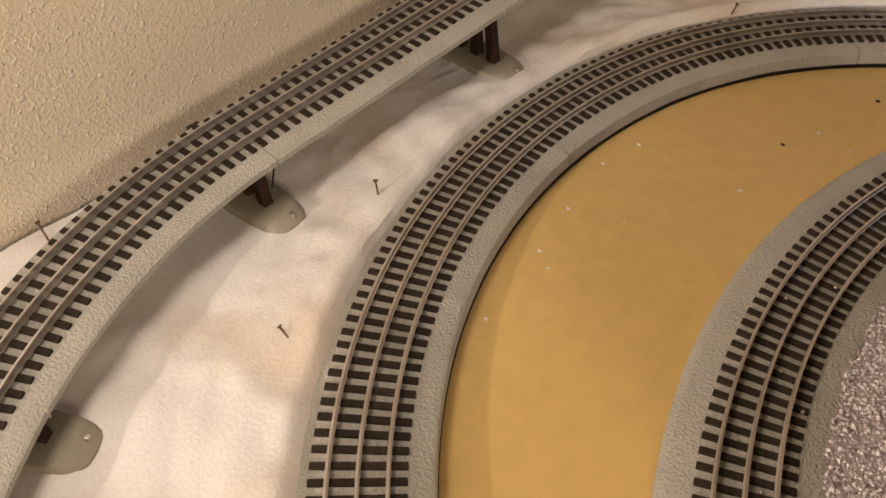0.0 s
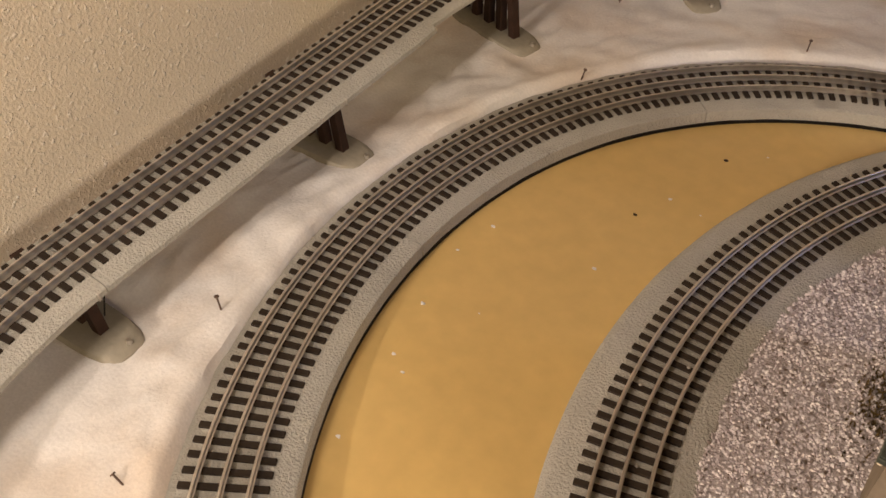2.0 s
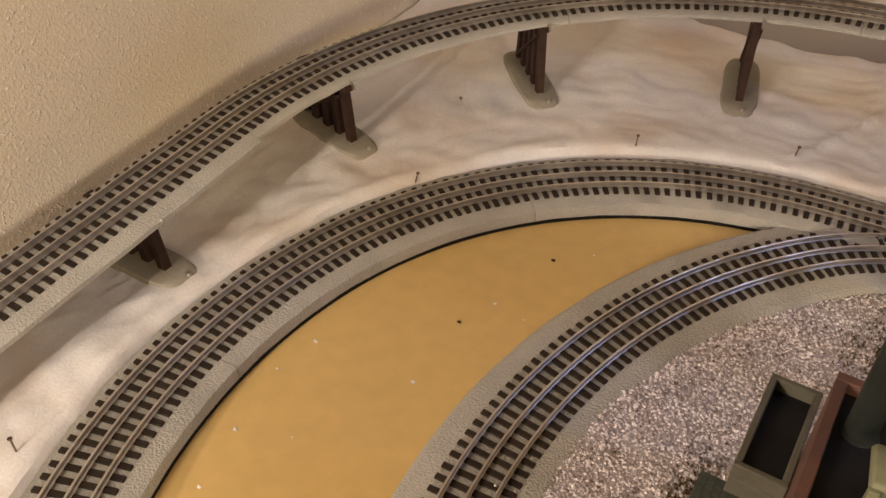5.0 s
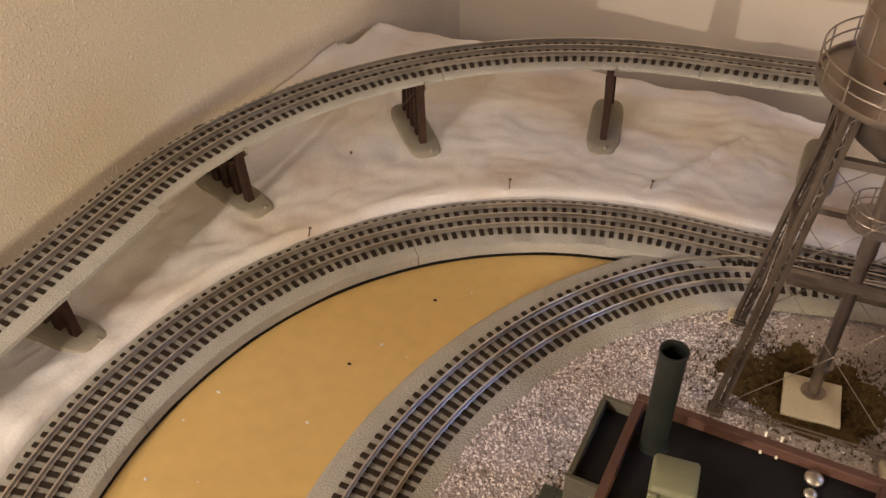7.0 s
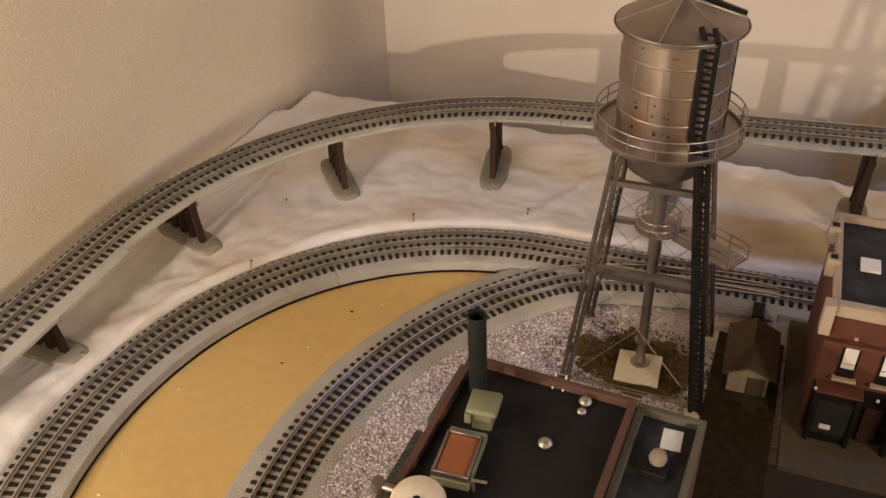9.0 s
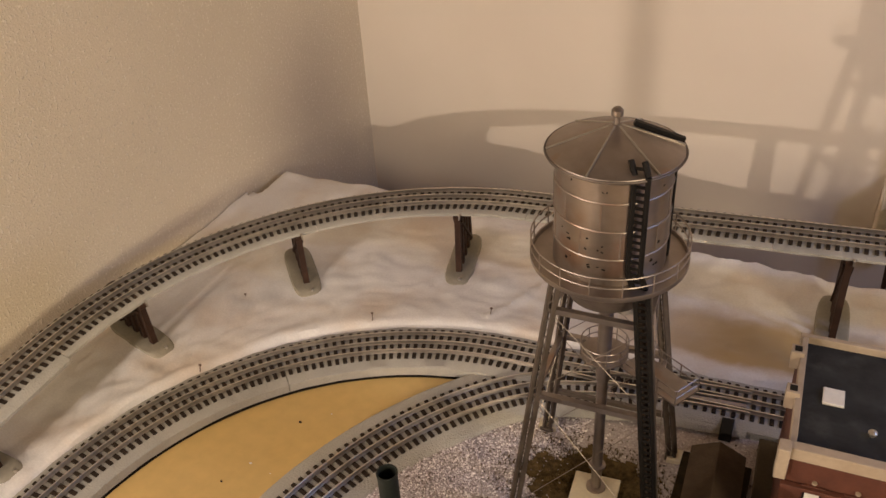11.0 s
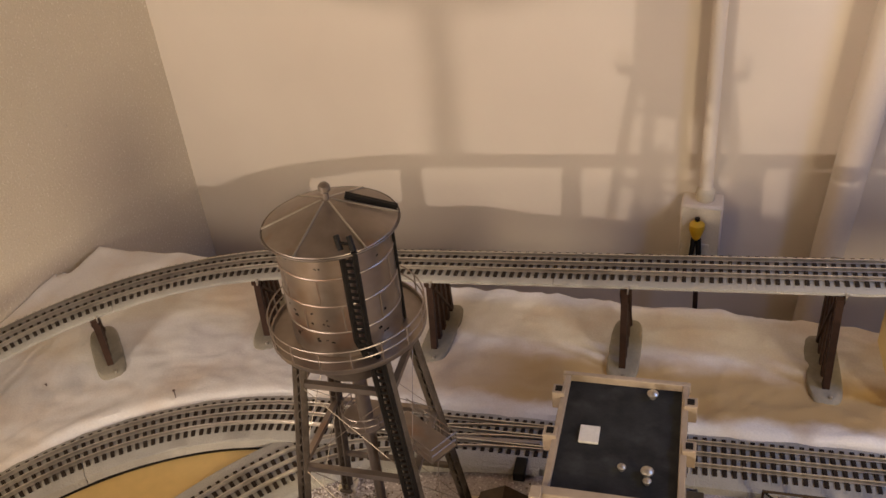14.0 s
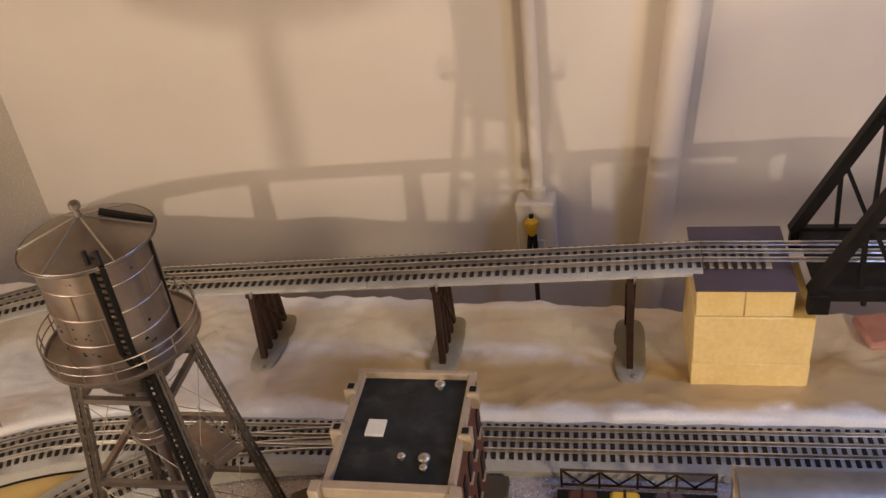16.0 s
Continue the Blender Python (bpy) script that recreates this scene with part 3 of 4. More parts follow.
# ---- water tower ----
def water_tower():
    t = thing("water_tower", (0.190, 0.740, 0.006), "weathered silver model water tower on four lattice legs", "water tower", turn=3.0)
    zl = lambda z: z - 0.006
    # tank with riveted bands
    rt = 0.0475
    prof = [(0.043, zl(0.292)), (rt, zl(0.292)), (rt, zl(0.396)), (0.045, zl(0.397))]
    # Same metal as the tank; the shade underneath is put into a darker steel.
    part("bowl", turned(B(), [(0.0, zl(0.240)), (0.018, zl(0.244)), (0.034, zl(0.257)), (0.043, zl(0.275)), (0.0462, zl(0.293))], n=48), M_IRON, t, "rounded tank bottom, coloured dark for its shade")
    tank = part("tank", turned(B(), prof, n=56), M_TANK, t, "silver steel tank streaked with rust")
    for z in (0.321, 0.347, 0.373, 0.391):
        part("band", ring(B(), (0, 0, zl(z)), rt + 0.0001, 0.0009, 56), M_METAL, tank)
    for k in range(9):
        a = radians(k * 40 + 12)
        for z0, z1 in ((0.322, 0.346), (0.348, 0.372)):
            aa = a + (0.35 if z0 > 0.33 else 0)
            part("seam", rod(B(), ((rt + 0.0001) * math.cos(aa), (rt + 0.0001) * math.sin(aa), zl(z0)), ((rt + 0.0001) * math.cos(aa), (rt + 0.0001) * math.sin(aa), zl(z1)), 0.0008, 6), M_METAL, tank)
    chips = random.Random(5)
    for k in range(26):
        a = radians(chips.choice((-128, -122, -95, -80, -30)) + chips.uniform(-7, 7))
        z = chips.choice((0.331, 0.335, 0.312, 0.384)) + chips.uniform(-0.004, 0.004)
        part("worn_patch", box(B(), (0, 0, 0), (0.0006, chips.uniform(0.0008, 0.0032), chips.uniform(0.0006, 0.0026)), m=Matrix.Translation(((rt - 0.00005) * math.cos(a), (rt - 0.00005) * math.sin(a), zl(z))) @ Matrix.Rotation(a, 4, "Z") @ Matrix.Rotation(chips.uniform(-0.6, 0.6), 4, "X")), M_DARK, tank, "dark chipped paint mark")
    # conical roof
    roof = part("roof", turned(B(), [(0.0, zl(0.419)), (0.0545, zl(0.398)), (0.0558, zl(0.3955)), (0.0535, zl(0.3945))], n=48), M_METAL, t, "conical grey sheet roof")
    for k in range(6):
        a = radians(k * 60 + 20)
        part("rib", rod(B(), (0.004 * math.cos(a), 0.004 * math.sin(a), zl(0.4175)), (0.055 * math.cos(a), 0.055 * math.sin(a), zl(0.3985)), 0.0009, 6), M_SILVER, roof)
    part("rim", ring(B(), (0, 0, zl(0.3965)), 0.0556, 0.0011, 56), M_IRON, roof)
    part("finial", turned(B(), [(0.0026, 0.414), (0.0026, 0.424), (0.0048, 0.426), (0.0048, 0.430), (0.003, 0.432), (0.0, 0.4325)], (0, 0, -0.006), 16), M_METAL, roof, "mushroom vent on the peak")
    # walkway and rails
    rw = 0.0675
    walkway = part("walkway", turned(B(), [(0.0465, zl(0.293)), (rw - 0.001, zl(0.293)), (rw, zl(0.2945)), (rw, zl(0.2985)), (rw - 0.0015, zl(0.2985)), (rw - 0.0025, zl(0.2955)), (0.0465, zl(0.2955))], n=48), M_METAL, t)
    for z in (0.307, 0.316):
        part("handrail", ring(B(), (0, 0, zl(z)), rw - 0.0007, 0.0007, 56), M_METAL, walkway)
    for k in range(16):
        a = radians(k * 22.5)
        part("stanchion", rod(B(), ((rw - 0.0007) * math.cos(a), (rw - 0.0007) * math.sin(a), zl(0.298)), ((rw - 0.0007) * math.cos(a), (rw - 0.0007) * math.sin(a), zl(0.3165)), 0.0007, 6), M_METAL, walkway)
    # lattice legs
    feet = [(-0.069, -0.058), (0.072, -0.058), (-0.069, 0.060), (0.068, 0.062)]
    tops = [(0.52 * x, 0.52 * y) for x, y in feet]
    zt = zl(0.294)

    def leg_at(k, z):
        f = z / zt
        return Vector((feet[k][0] + (tops[k][0] - feet[k][0]) * f, feet[k][1] + (tops[k][1] - feet[k][1]) * f, z))

    for k in range(4):
        leg = part("leg", box(B(), (0, 0, 0.0), (0.0001, 0.0001, 0.0001)), M_IRON, t, "lattice steel leg")
        bm = B()
        for dx, dy in ((-0.0032, -0.0032), (0.0032, -0.0032), (-0.0032, 0.0032), (0.0032, 0.0032)):
            off = Vector((dx, dy, 0))
            rod(bm, leg_at(k, 0) + off, leg_at(k, zt) + off, 0.0016, square=True)
        me = mesh_of("leg", bm, M_IRON)
        leg.data = me
        n = 30
        bm = B()
        for i in range(n):
            z0, z1 = zt * i / n, zt * (i + 1) / n
            sgn = 1 if i % 2 else -1
            for ax in (0, 1):
                o0 = Vector((0.0032 * sgn, -0.0036, 0)) if ax == 0 else Vector((-0.0036, 0.0032 * sgn, 0))
                o1 = Vector((-0.0032 * sgn, -0.0036, 0)) if ax == 0 else Vector((-0.0036, -0.0032 * sgn, 0))
                rod(bm, leg_at(k, z0) + o0, leg_at(k, z1) + o1, 0.0006, 4)
                if ax:
                    q = Vector((0.0072, 0, 0))
                    rod(bm, leg_at(k, z0) + o0 + q, leg_at(k, z1) + o1 + q, 0.0006, 4)
        part("lacing", bm, M_IRON, leg)
        part("shoe", box(B(), (feet[k][0], feet[k][1], 0.001), (0.014, 0.014, 0.004), bevel=0.0006), M_IRON, leg)
    pairs = ((0, 1), (1, 3), (3, 2), (2, 0))
    for z in (0.155, 0.250):
        for a, b in pairs:
            part("strut", rod(B(), leg_at(a, zl(z)), leg_at(b, zl(z)), 0.0028, square=True), M_METAL, t)
    part("strut", rod(B(), leg_at(3, zl(0.070)), leg_at(2, zl(0.070)), 0.0024, square=True), M_IRON, t)
    for z0, z1 in ((0.010, 0.152), (0.158, 0.247)):
        for a, b in pairs:
            part("tie_rod", rod(B(), leg_at(a, zl(z0)), leg_at(b, zl(z1)), 0.0004, 5), M_METAL, t)
            part("tie_rod", rod(B(), leg_at(b, zl(z0)), leg_at(a, zl(z1)), 0.0004, 5), M_METAL, t)
    for dz in (0.008, 0.012):
        part("base_rail", rod(B(), leg_at(0, dz) + Vector((0, -0.004, 0)), leg_at(1, dz) + Vector((0, -0.004, 0)), 0.0008, 6), M_METAL, t)
    # riser pipe
    riser = part("riser", turned(B(), [(0.0052, -0.001), (0.0052, zl(0.155)), (0.0066, zl(0.160)), (0.0066, zl(0.243))], (0.003, -0.008, 0), 20), M_METAL, t)
    part("flange", turned(B(), [(0.0, 0.0), (0.010, 0.0), (0.010, 0.002), (0.0075, 0.003), (0.0052, 0.0032)], (0.003, -0.008, 0.003), 24), M_METAL, riser)
    part("flange", turned(B(), [(0.0052, 0.0), (0.0085, 0.001), (0.0085, 0.003), (0.0052, 0.004)], (0.003, -0.008, 0.034), 20), M_METAL, riser)
    # middle gallery
    gallery = part("gallery", turned(B(), [(0.009, zl(0.190)), (0.022, zl(0.190)), (0.022, zl(0.192)), (0.009, zl(0.192))], (0.003, -0.008, 0), 28), M_METAL, t)
    for z in (0.198, 0.206):
        part("handrail", ring(B(), (0.003, -0.008, zl(z)), 0.0215, 0.0006, 32), M_METAL, gallery)
    for k in range(10):
        a = radians(36 * k)
        part("stanchion", rod(B(), (0.003 + 0.0215 * math.cos(a), -0.008 + 0.0215 * math.sin(a), zl(0.191)), (0.003 + 0.0215 * math.cos(a), -0.008 + 0.0215 * math.sin(a), zl(0.2065)), 0.0005, 5), M_METAL, gallery)
    deck_m = Matrix.Translation((0.054, -0.012, zl(0.178))) @ Matrix.Rotation(radians(-32), 4, "Z")
    deck = part("deck", box(B(), (0, 0, 0), (0.066, 0.030, 0.0018), m=deck_m), M_METAL, t, "small side platform")
    for z in (0.008, 0.016):
        for a, b in (((-0.033, -0.015), (0.033, -0.015)), ((0.033, -0.015), (0.033, 0.015)), ((0.033, 0.015), (-0.033, 0.015))):
            part("handrail", rod(B(), deck_m @ Vector((*a, z)), deck_m @ Vector((*b, z)), 0.0006, 5), M_METAL, deck)
    for a in ((-0.03, -0.015), (-0.01, -0.015), (0.012, -0.015), (0.033, -0.015), (0.033, 0.015), (0.012, 0.015), (-0.01, 0.015)):
        part("stanchion", rod(B(), deck_m @ Vector((*a, 0)), deck_m @ Vector((*a, 0.0165)), 0.0006, 5), M_METAL, deck)
    # ladder: up the front leg, then up the tank to the roof
    ladder = part("ladder", B(), M_DARK, t, "black caged ladder")
    path = [leg_at(1, 0.004) + Vector((-0.001, -0.007, 0)), leg_at(1, zl(0.285)) + Vector((-0.001, -0.009, 0)), Vector((0.030, -0.0435, zl(0.312))), Vector((0.030, -0.0425, zl(0.399))), Vector((0.025, -0.036, zl(0.408)))]
    bm = B()
    for a, b in zip(path, path[1:]):
        for dx in (-0.0052, 0.0052):
            rod(bm, a + Vector((dx, 0, 0)), b + Vector((dx, 0, 0)), 0.0024, 6)
    ladder.data = mesh_of("ladder", bm, M_DARK)
    for a, b in zip(path, path[1:]):
        n = max(1, int((b - a).length / 0.0062))
        for i in range(n):
            p = a + (b - a) * (i + 0.5) / n
            part("rung", rod(B(), p + Vector((-0.0052, 0, 0)), p + Vector((0.0052, 0, 0)), 0.0014, 5), M_DARK, ladder)
    part("downpipe", rod(B(), (0.047, 0.012, zl(0.296)), (0.047, 0.012, zl(0.396)), 0.0015, 8), M_DARK, t, "black rod down the tank")
    part("roof_ladder", rod(B(), (0.012, 0.010, zl(0.4165)), (0.050, 0.022, zl(0.4005)), 0.0022, square=True), M_DARK, t, "black roof ladder")
    return t


water_tower()
pad = part("concrete_pad", box(B(), (0.194, 0.724, 0.0075), (0.047, 0.048, 0.004), 6, bevel=0.0006), M_CREAM)
tagged(pad, "pale square concrete pad under the tower's pipe", "pad")
for x, y in ((0.117, 0.801), (0.259, 0.806), (0.263, 0.676)):
    f = part("footing_block", box(B(), (x, y, 0.004), (0.022, 0.020, 0.012), 8, bevel=0.001, taper=0.85), M_CREAM)
    tagged(f, "yellowish plaster footing under a tower leg", "footing", "tower footings")


# ---- factory ----
def roofed_block(t, name, x0, x1, y0, y1, h, wall_mat, roof_mat, rim=0.006, sunk=0.010, rim_mat=None):
    """Four walls with a parapet round a sunk flat roof."""
    body = part(name, box(B(), ((x0 + x1) / 2, (y0 + y1) / 2, (h - sunk) / 2), (x1 - x0, y1 - y0, h - sunk), bevel=0.0005), wall_mat, t)
    part("roof", box(B(), ((x0 + x1) / 2, (y0 + y1) / 2, h - sunk + 0.001), (x1 - x0 - rim, y1 - y0 - rim, 0.003)), roof_mat, body, "black tarred flat roof")
    mat = rim_mat or wall_mat
    for c, s in ((((x0 + x1) / 2, y1 - rim / 2, h - sunk / 2), (x1 - x0, rim, sunk)), (((x0 + x1) / 2, y0 + rim / 2, h - sunk / 2), (x1 - x0, rim, sunk)), ((x0 + rim / 2, (y0 + y1) / 2, h - sunk / 2), (rim, y1 - y0 - 2 * rim, sunk)), ((x1 - rim / 2, (y0 + y1) / 2, h - sunk / 2), (rim, y1 - y0 - 2 * rim, sunk))):
        part("parapet", box(B(), c, s, bevel=0.0006), mat, body)
    return body


def mushroom(x, y, z, k=1.0):
    m = thing("roof_vent", (x, y, z), "small shiny silver mushroom vent on the black roof", "roof vent", "silver roof vents")
    part("stem", turned(B(), [(0.0032 * k, 0), (0.0032 * k, 0.006 * k)], n=16), M_SILVER, m)
    part("cap", turned(B(), [(0.0032 * k, 0.005 * k), (0.0062 * k, 0.0058 * k), (0.0062 * k, 0.0075 * k), (0.004 * k, 0.0098 * k), (0.0, 0.0108 * k)], n=20), M_SILVER, m)
    return m


def factory():
    t = thing("factory_building", (0, 0, 0.004), "red brick model factory with black flat roofs", "building")
    main = roofed_block(t, "main_block", 0.084, 0.229, 0.20, 0.520, 0.166, M_BRICK_DARK, M_ROOF)
    roofed_block(t, "east_annex", 0.2295, 0.284, 0.24, 0.523, 0.160, M_BRICK_DARK, M_ROOF_BLUE, rim_mat=M_OLIVE)
    roofed_block(t, "west_annex", 0.0535, 0.0835, 0.488, 0.566, 0.102, M_OLIVE, M_ROOF, rim=0.004, sunk=0.012)
    # west wall windows of the annex and main block
    for k in range(5):
        y = 0.25 + k * 0.042
        w = part("window", box(B(), (0.0835, y, 0.10), (0.0012, 0.020, 0.032)), M_CREAM, main, "cream window frame")
        part("pane", box(B(), (0.0828, y, 0.10), (0.0008, 0.016, 0.028)), M_DARK, w)
    for k in range(3):
        y = 0.505 + k * 0.021
        part("shutter", box(B(), (0.0530, y, 0.055), (0.001, 0.011, 0.03)), M_CREAM, t, "cream shutter")
    lean = part("lean_to", box(B(), (0.062, 0.450, 0.036), (0.036, 0.076, 0.072)), M_SHED, t, "cream lean-to wall")
    part("lean_to_roof", box(B(), (0.0600, 0.4525, 0.0745), (0.043, 0.086, 0.004), bevel=0.0006), M_LEAN, t, "dark green lean-to roof")
    shingle = mesh_of("shingle", box(B(), (0, 0, 0), (0.0043, 0.0052, 0.0006), bevel=0.00015), M_LEAN)
    for i in range(9):
        for j in range(15):
            ob = new("shingle", shingle)
            ob.parent = lean
            ob.matrix_local = pose(0.0416 + i * 0.0046, 0.4135 + j * 0.0054 + (0.0026 if i % 2 else 0), 0.0768, 0, random.uniform(1, 3), random.uniform(-1, 1))
    for k in range(4):
        part("eave_bracket", box(B(), (0.0415, 0.420 + k * 0.02, 0.066), (0.003, 0.004, 0.010), bevel=0.0005), M_CREAM, t, "cream eave bracket")
    return t


factory()


def stack():
    t = thing("smokestack", (0.102, 0.492, 0.160), "tall dark green-grey steel smokestack on the factory roof", "chimney")
    part("pipe", turned(B(), [(0.0076, 0), (0.0076, 0.078), (0.0080, 0.079), (0.0080, 0.081), (0.0069, 0.081), (0.0069, 0.020), (0.0, 0.020)], n=32), M_DARKGREEN, t)
    part("collar", turned(B(), [(0.0076, 0), (0.0100, 0.0005), (0.0095, 0.003), (0.0076, 0.004)], n=28), M_DARKGREEN, t)
    return t


stack()
hood = thing("vent_hood", (0.121, 0.458, 0.160), "olive green sheet-metal vent hood on the factory roof", "vent hood", turn=8)
part("hood_body", box(B(), (0, 0, 0.010), (0.016, 0.018, 0.020), bevel=0.0008), M_GREEN, hood)
part("hood_top", box(B(), (0, 0.001, 0.0225), (0.026, 0.026, 0.005), bevel=0.0012, taper=0.9), M_GREEN, hood)
part("hood_lip", box(B(), (-0.010, -0.012, 0.017), (0.005, 0.004, 0.010), bevel=0.0005), M_GREEN, hood)
sky = thing("roof_skylight", (0.119, 0.410, 0.160), "rust-orange framed roof skylight with a pale rim", "skylight", turn=6)
part("curb", box(B(), (0, 0.004, 0.005), (0.030, 0.052, 0.010), bevel=0.0008), M_GREEN, sky, "olive curb")
part("lid", box(B(), (0, 0, 0.0125), (0.024, 0.038, 0.004), bevel=0.0008), M_ORANGE, sky)
for x in (-0.0132, 0.0132):
    part("rim", box(B(), (x, 0, 0.013), (0.0022, 0.042, 0.006), bevel=0.0004), M_METAL, sky)
for y in (-0.020, 0.020):
    part("rim", box(B(), (0, y, 0.013), (0.0286, 0.0022, 0.006), bevel=0.0004), M_METAL, sky)
tank = thing("roof_tank", (0.112, 0.356, 0.160), "beige domed tank with pipe stubs on the factory roof", "tank")
part("drum", turned(B(), [(0.020, 0), (0.020, 0.022), (0.018, 0.026), (0.010, 0.029), (0.0, 0.030)], n=36), M_CREAM, tank)
part("pipe", rod(B(), (-0.018, 0.004, 0.018), (-0.034, 0.004, 0.018), 0.003, 12), M_METAL, tank, "dull metal pipe stub")
part("valve", turned(B(), [(0.005, 0), (0.006, 0.003), (0.005, 0.010), (0.0, 0.011)], (-0.034, 0.004, 0.012), 16), M_METAL, tank)
part("hatch", turned(B(), [(0.003, 0.026), (0.003, 0.031), (0.0, 0.0315)], (0.002, -0.006, 0), 12), M_DARK, tank)
for bx, by, bt in ((0.139, 0.392, 20), (0.143, 0.372, -30)):
    hook = thing("bent_pipe", (bx, by, 0.160), "thin bright bent pipe on the black factory roof", "pipe", "bent roof pipes", bt)
    part("stem", rod(B(), (0, 0, 0), (0, 0, 0.014), 0.0012, 8), M_SILVER, hook)
    part("arm", rod(B(), (0, 0, 0.014), (0.010, 0, 0.012), 0.0012, 8), M_SILVER, hook)
mushroom(0.190, 0.506, 0.160, 0.85)
mushroom(0.174, 0.452, 0.160, 0.9)
mushroom(0.190, 0.496, 0.160, 0.6)
lad = thing("hook_ladder", (0.164, 0.519, 0.166), "short bright metal ladder hooked over the parapet", "ladder")
for x in (-0.0045, 0.0045):
    part("rail", rod(B(), (x, -0.006, -0.004), (x, 0.0042, 0.005), 0.0009, 6), M_SILVER, lad)
    part("rail", rod(B(), (x, 0.0042, 0.005), (x, 0.0052, -0.03), 0.0009, 6), M_SILVER, lad)
for z in (0.004, -0.003, -0.012, -0.021):
    part("rung", rod(B(), (-0.0045, 0.0048, z), (0.0045, 0.0048, z), 0.0007, 6), M_SILVER, lad)
ht = thing("roof_hatch", (0.262, 0.500, 0.153), "pale square hatch on the annex roof", "hatch", turn=4)
part("lid", box(B(), (0, 0, 0.002), (0.016, 0.022, 0.004), bevel=0.0006), M_WHITE, ht)
dm = thing("dome_vent", (0.257, 0.470, 0.153), "cream domed vent on a dark frame on the annex roof", "roof vent")
part("frame", box(B(), (0, -0.006, 0.005), (0.018, 0.016, 0.010), bevel=0.0008), M_DARK, dm)
part("dome", turned(B(), [(0.006, 0.009), (0.007, 0.013), (0.0055, 0.018), (0.0, 0.0205)], n=20), M_SHED, dm)


# ---- brick building ----
def brick_building():
    x0, x1, y0, y1, h = 0.358, 0.476, 0.700, 0.860, 0.160
    t = thing("brick_building", (0, 0, 0.006), "red brick model shop building with pale stone trim", "building")
    body = part("brick_shell", box(B(), ((x0 + x1) / 2, (y0 + y1) / 2, (h - 0.008) / 2), (x1 - x0, y1 - y0, h - 0.008), bevel=0.0005), M_BRICK, t)
    part("roof", box(B(), ((x0 + x1) / 2, (y0 + y1) / 2, h - 0.0068), (x1 - x0 - 0.008, y1 - y0 - 0.008, 0.003)), M_ROOF_BLUE, t, "dark slate-blue flat roof")
    for c, s in ((((x0 + x1) / 2, y1 - 0.003, h - 0.003), (x1 - x0 + 0.003, 0.006, 0.011)), ((x0 + 0.003, (y0 + y1) / 2, h - 0.003), (0.006, y1 - y0 - 0.012, 0.011)), ((x1 - 0.003, (y0 + y1) / 2, h - 0.003), (0.006, y1 - y0 - 0.012, 0.011)), (((x0 + x1) / 2, y0 + 0.002, h + 0.001), (x1 - x0 + 0.010, 0.010, 0.013))):
        part("parapet", box(B(), c, s, bevel=0.0008), M_TRIM, t, "pale stone parapet")
    for x in (x0 - 0.003, x1 + 0.003):
        part("corner_post", box(B(), (x, y0 - 0.002, h - 0.008), (0.010, 0.014, 0.034), bevel=0.0008), M_TRIM, t, "pale stone corner post")
        for y in (0.772, 0.828):
            chim = part("chimney", box(B(), (x + (0.001 if x < 0.4 else -0.001), y, h - 0.003), (0.012, 0.013, 0.020), bevel=0.0006), M_TRIM, t, "square stone flue")
            part("flue", box(B(), (x + (0.001 if x < 0.4 else -0.001), y, h + 0.0069), (0.0065, 0.0075, 0.001)), M_DARK, chim)
    # street front
    part("cornice", box(B(), ((x0 + x1) / 2, y0 - 0.004, h - 0.034), (x1 - x0 + 0.002, 0.006, 0.004), bevel=0.0006), M_BRICK, t)
    for i in range(3):
        x = x0 + 0.0255 + i * 0.0335
        w = part("window", box(B(), (x, y0 - 0.0005, 0.104), (0.015, 0.002, 0.040)), M_DARK, t, "tall sash window")
        part("shade", box(B(), (x, y0 - 0.002, 0.112), (0.0115, 0.001, 0.020), bevel=0.0003), M_WHITE, w, "white pulled-down shade")
        part("sash", box(B(), (x, y0 - 0.002, 0.0985), (0.0115, 0.0012, 0.005)), M_WHITE, w)
        part("sill", box(B(), (x, y0 - 0.003, 0.0825), (0.021, 0.006, 0.003), bevel=0.0005), M_TRIM, w, "pale stone sill")
        part("lintel", box(B(), (x, y0 - 0.0015, 0.1265), (0.019, 0.003, 0.004), bevel=0.0005), M_BRICK, w)
        part("ornament", turned(B(), [(0.0022, 0), (0.0022, 0.0015), (0, 0.002)], (x, y0 - 0.002, 0.132), 8), M_TRIM, t)
    front = part("shopfront", box(B(), ((x0 + x1) / 2, y0 - 0.001, 0.037), (x1 - x0 - 0.004, 0.002, 0.072), bevel=0.0005), M_DARK, t, "black painted shopfront")
    for x in (x0 + 0.024, x1 - 0.024):
        bay = part("display_bay", box(B(), (x, y0 - 0.008, 0.037), (0.040, 0.012, 0.070), bevel=0.0008), M_DARK, t, "black display window bay")
        part("shop_pane", box(B(), (x, y0 - 0.0145, 0.041), (0.031, 0.0012, 0.042)), M_GLASS, bay)
        part("notice", box(B(), (x - 0.004, y0 - 0.0153, 0.029), (0.010, 0.0006, 0.006)), M_WHITE, bay, "small white notice")
        for dx in (-0.018, 0.018):
            part("pilaster", box(B(), (x + dx, y0 - 0.0155, 0.036), (0.004, 0.004, 0.070), bevel=0.0005), M_DARK, bay)
        part("bay_cap", box(B(), (x, y0 - 0.0095, 0.0735), (0.042, 0.015, 0.003), bevel=0.0005), M_BRICK, bay)
    part("door", box(B(), ((x0 + x1) / 2, y0 - 0.003, 0.028), (0.016, 0.002, 0.052), bevel=0.0004), M_WOOD, front, "dark wooden shop door")
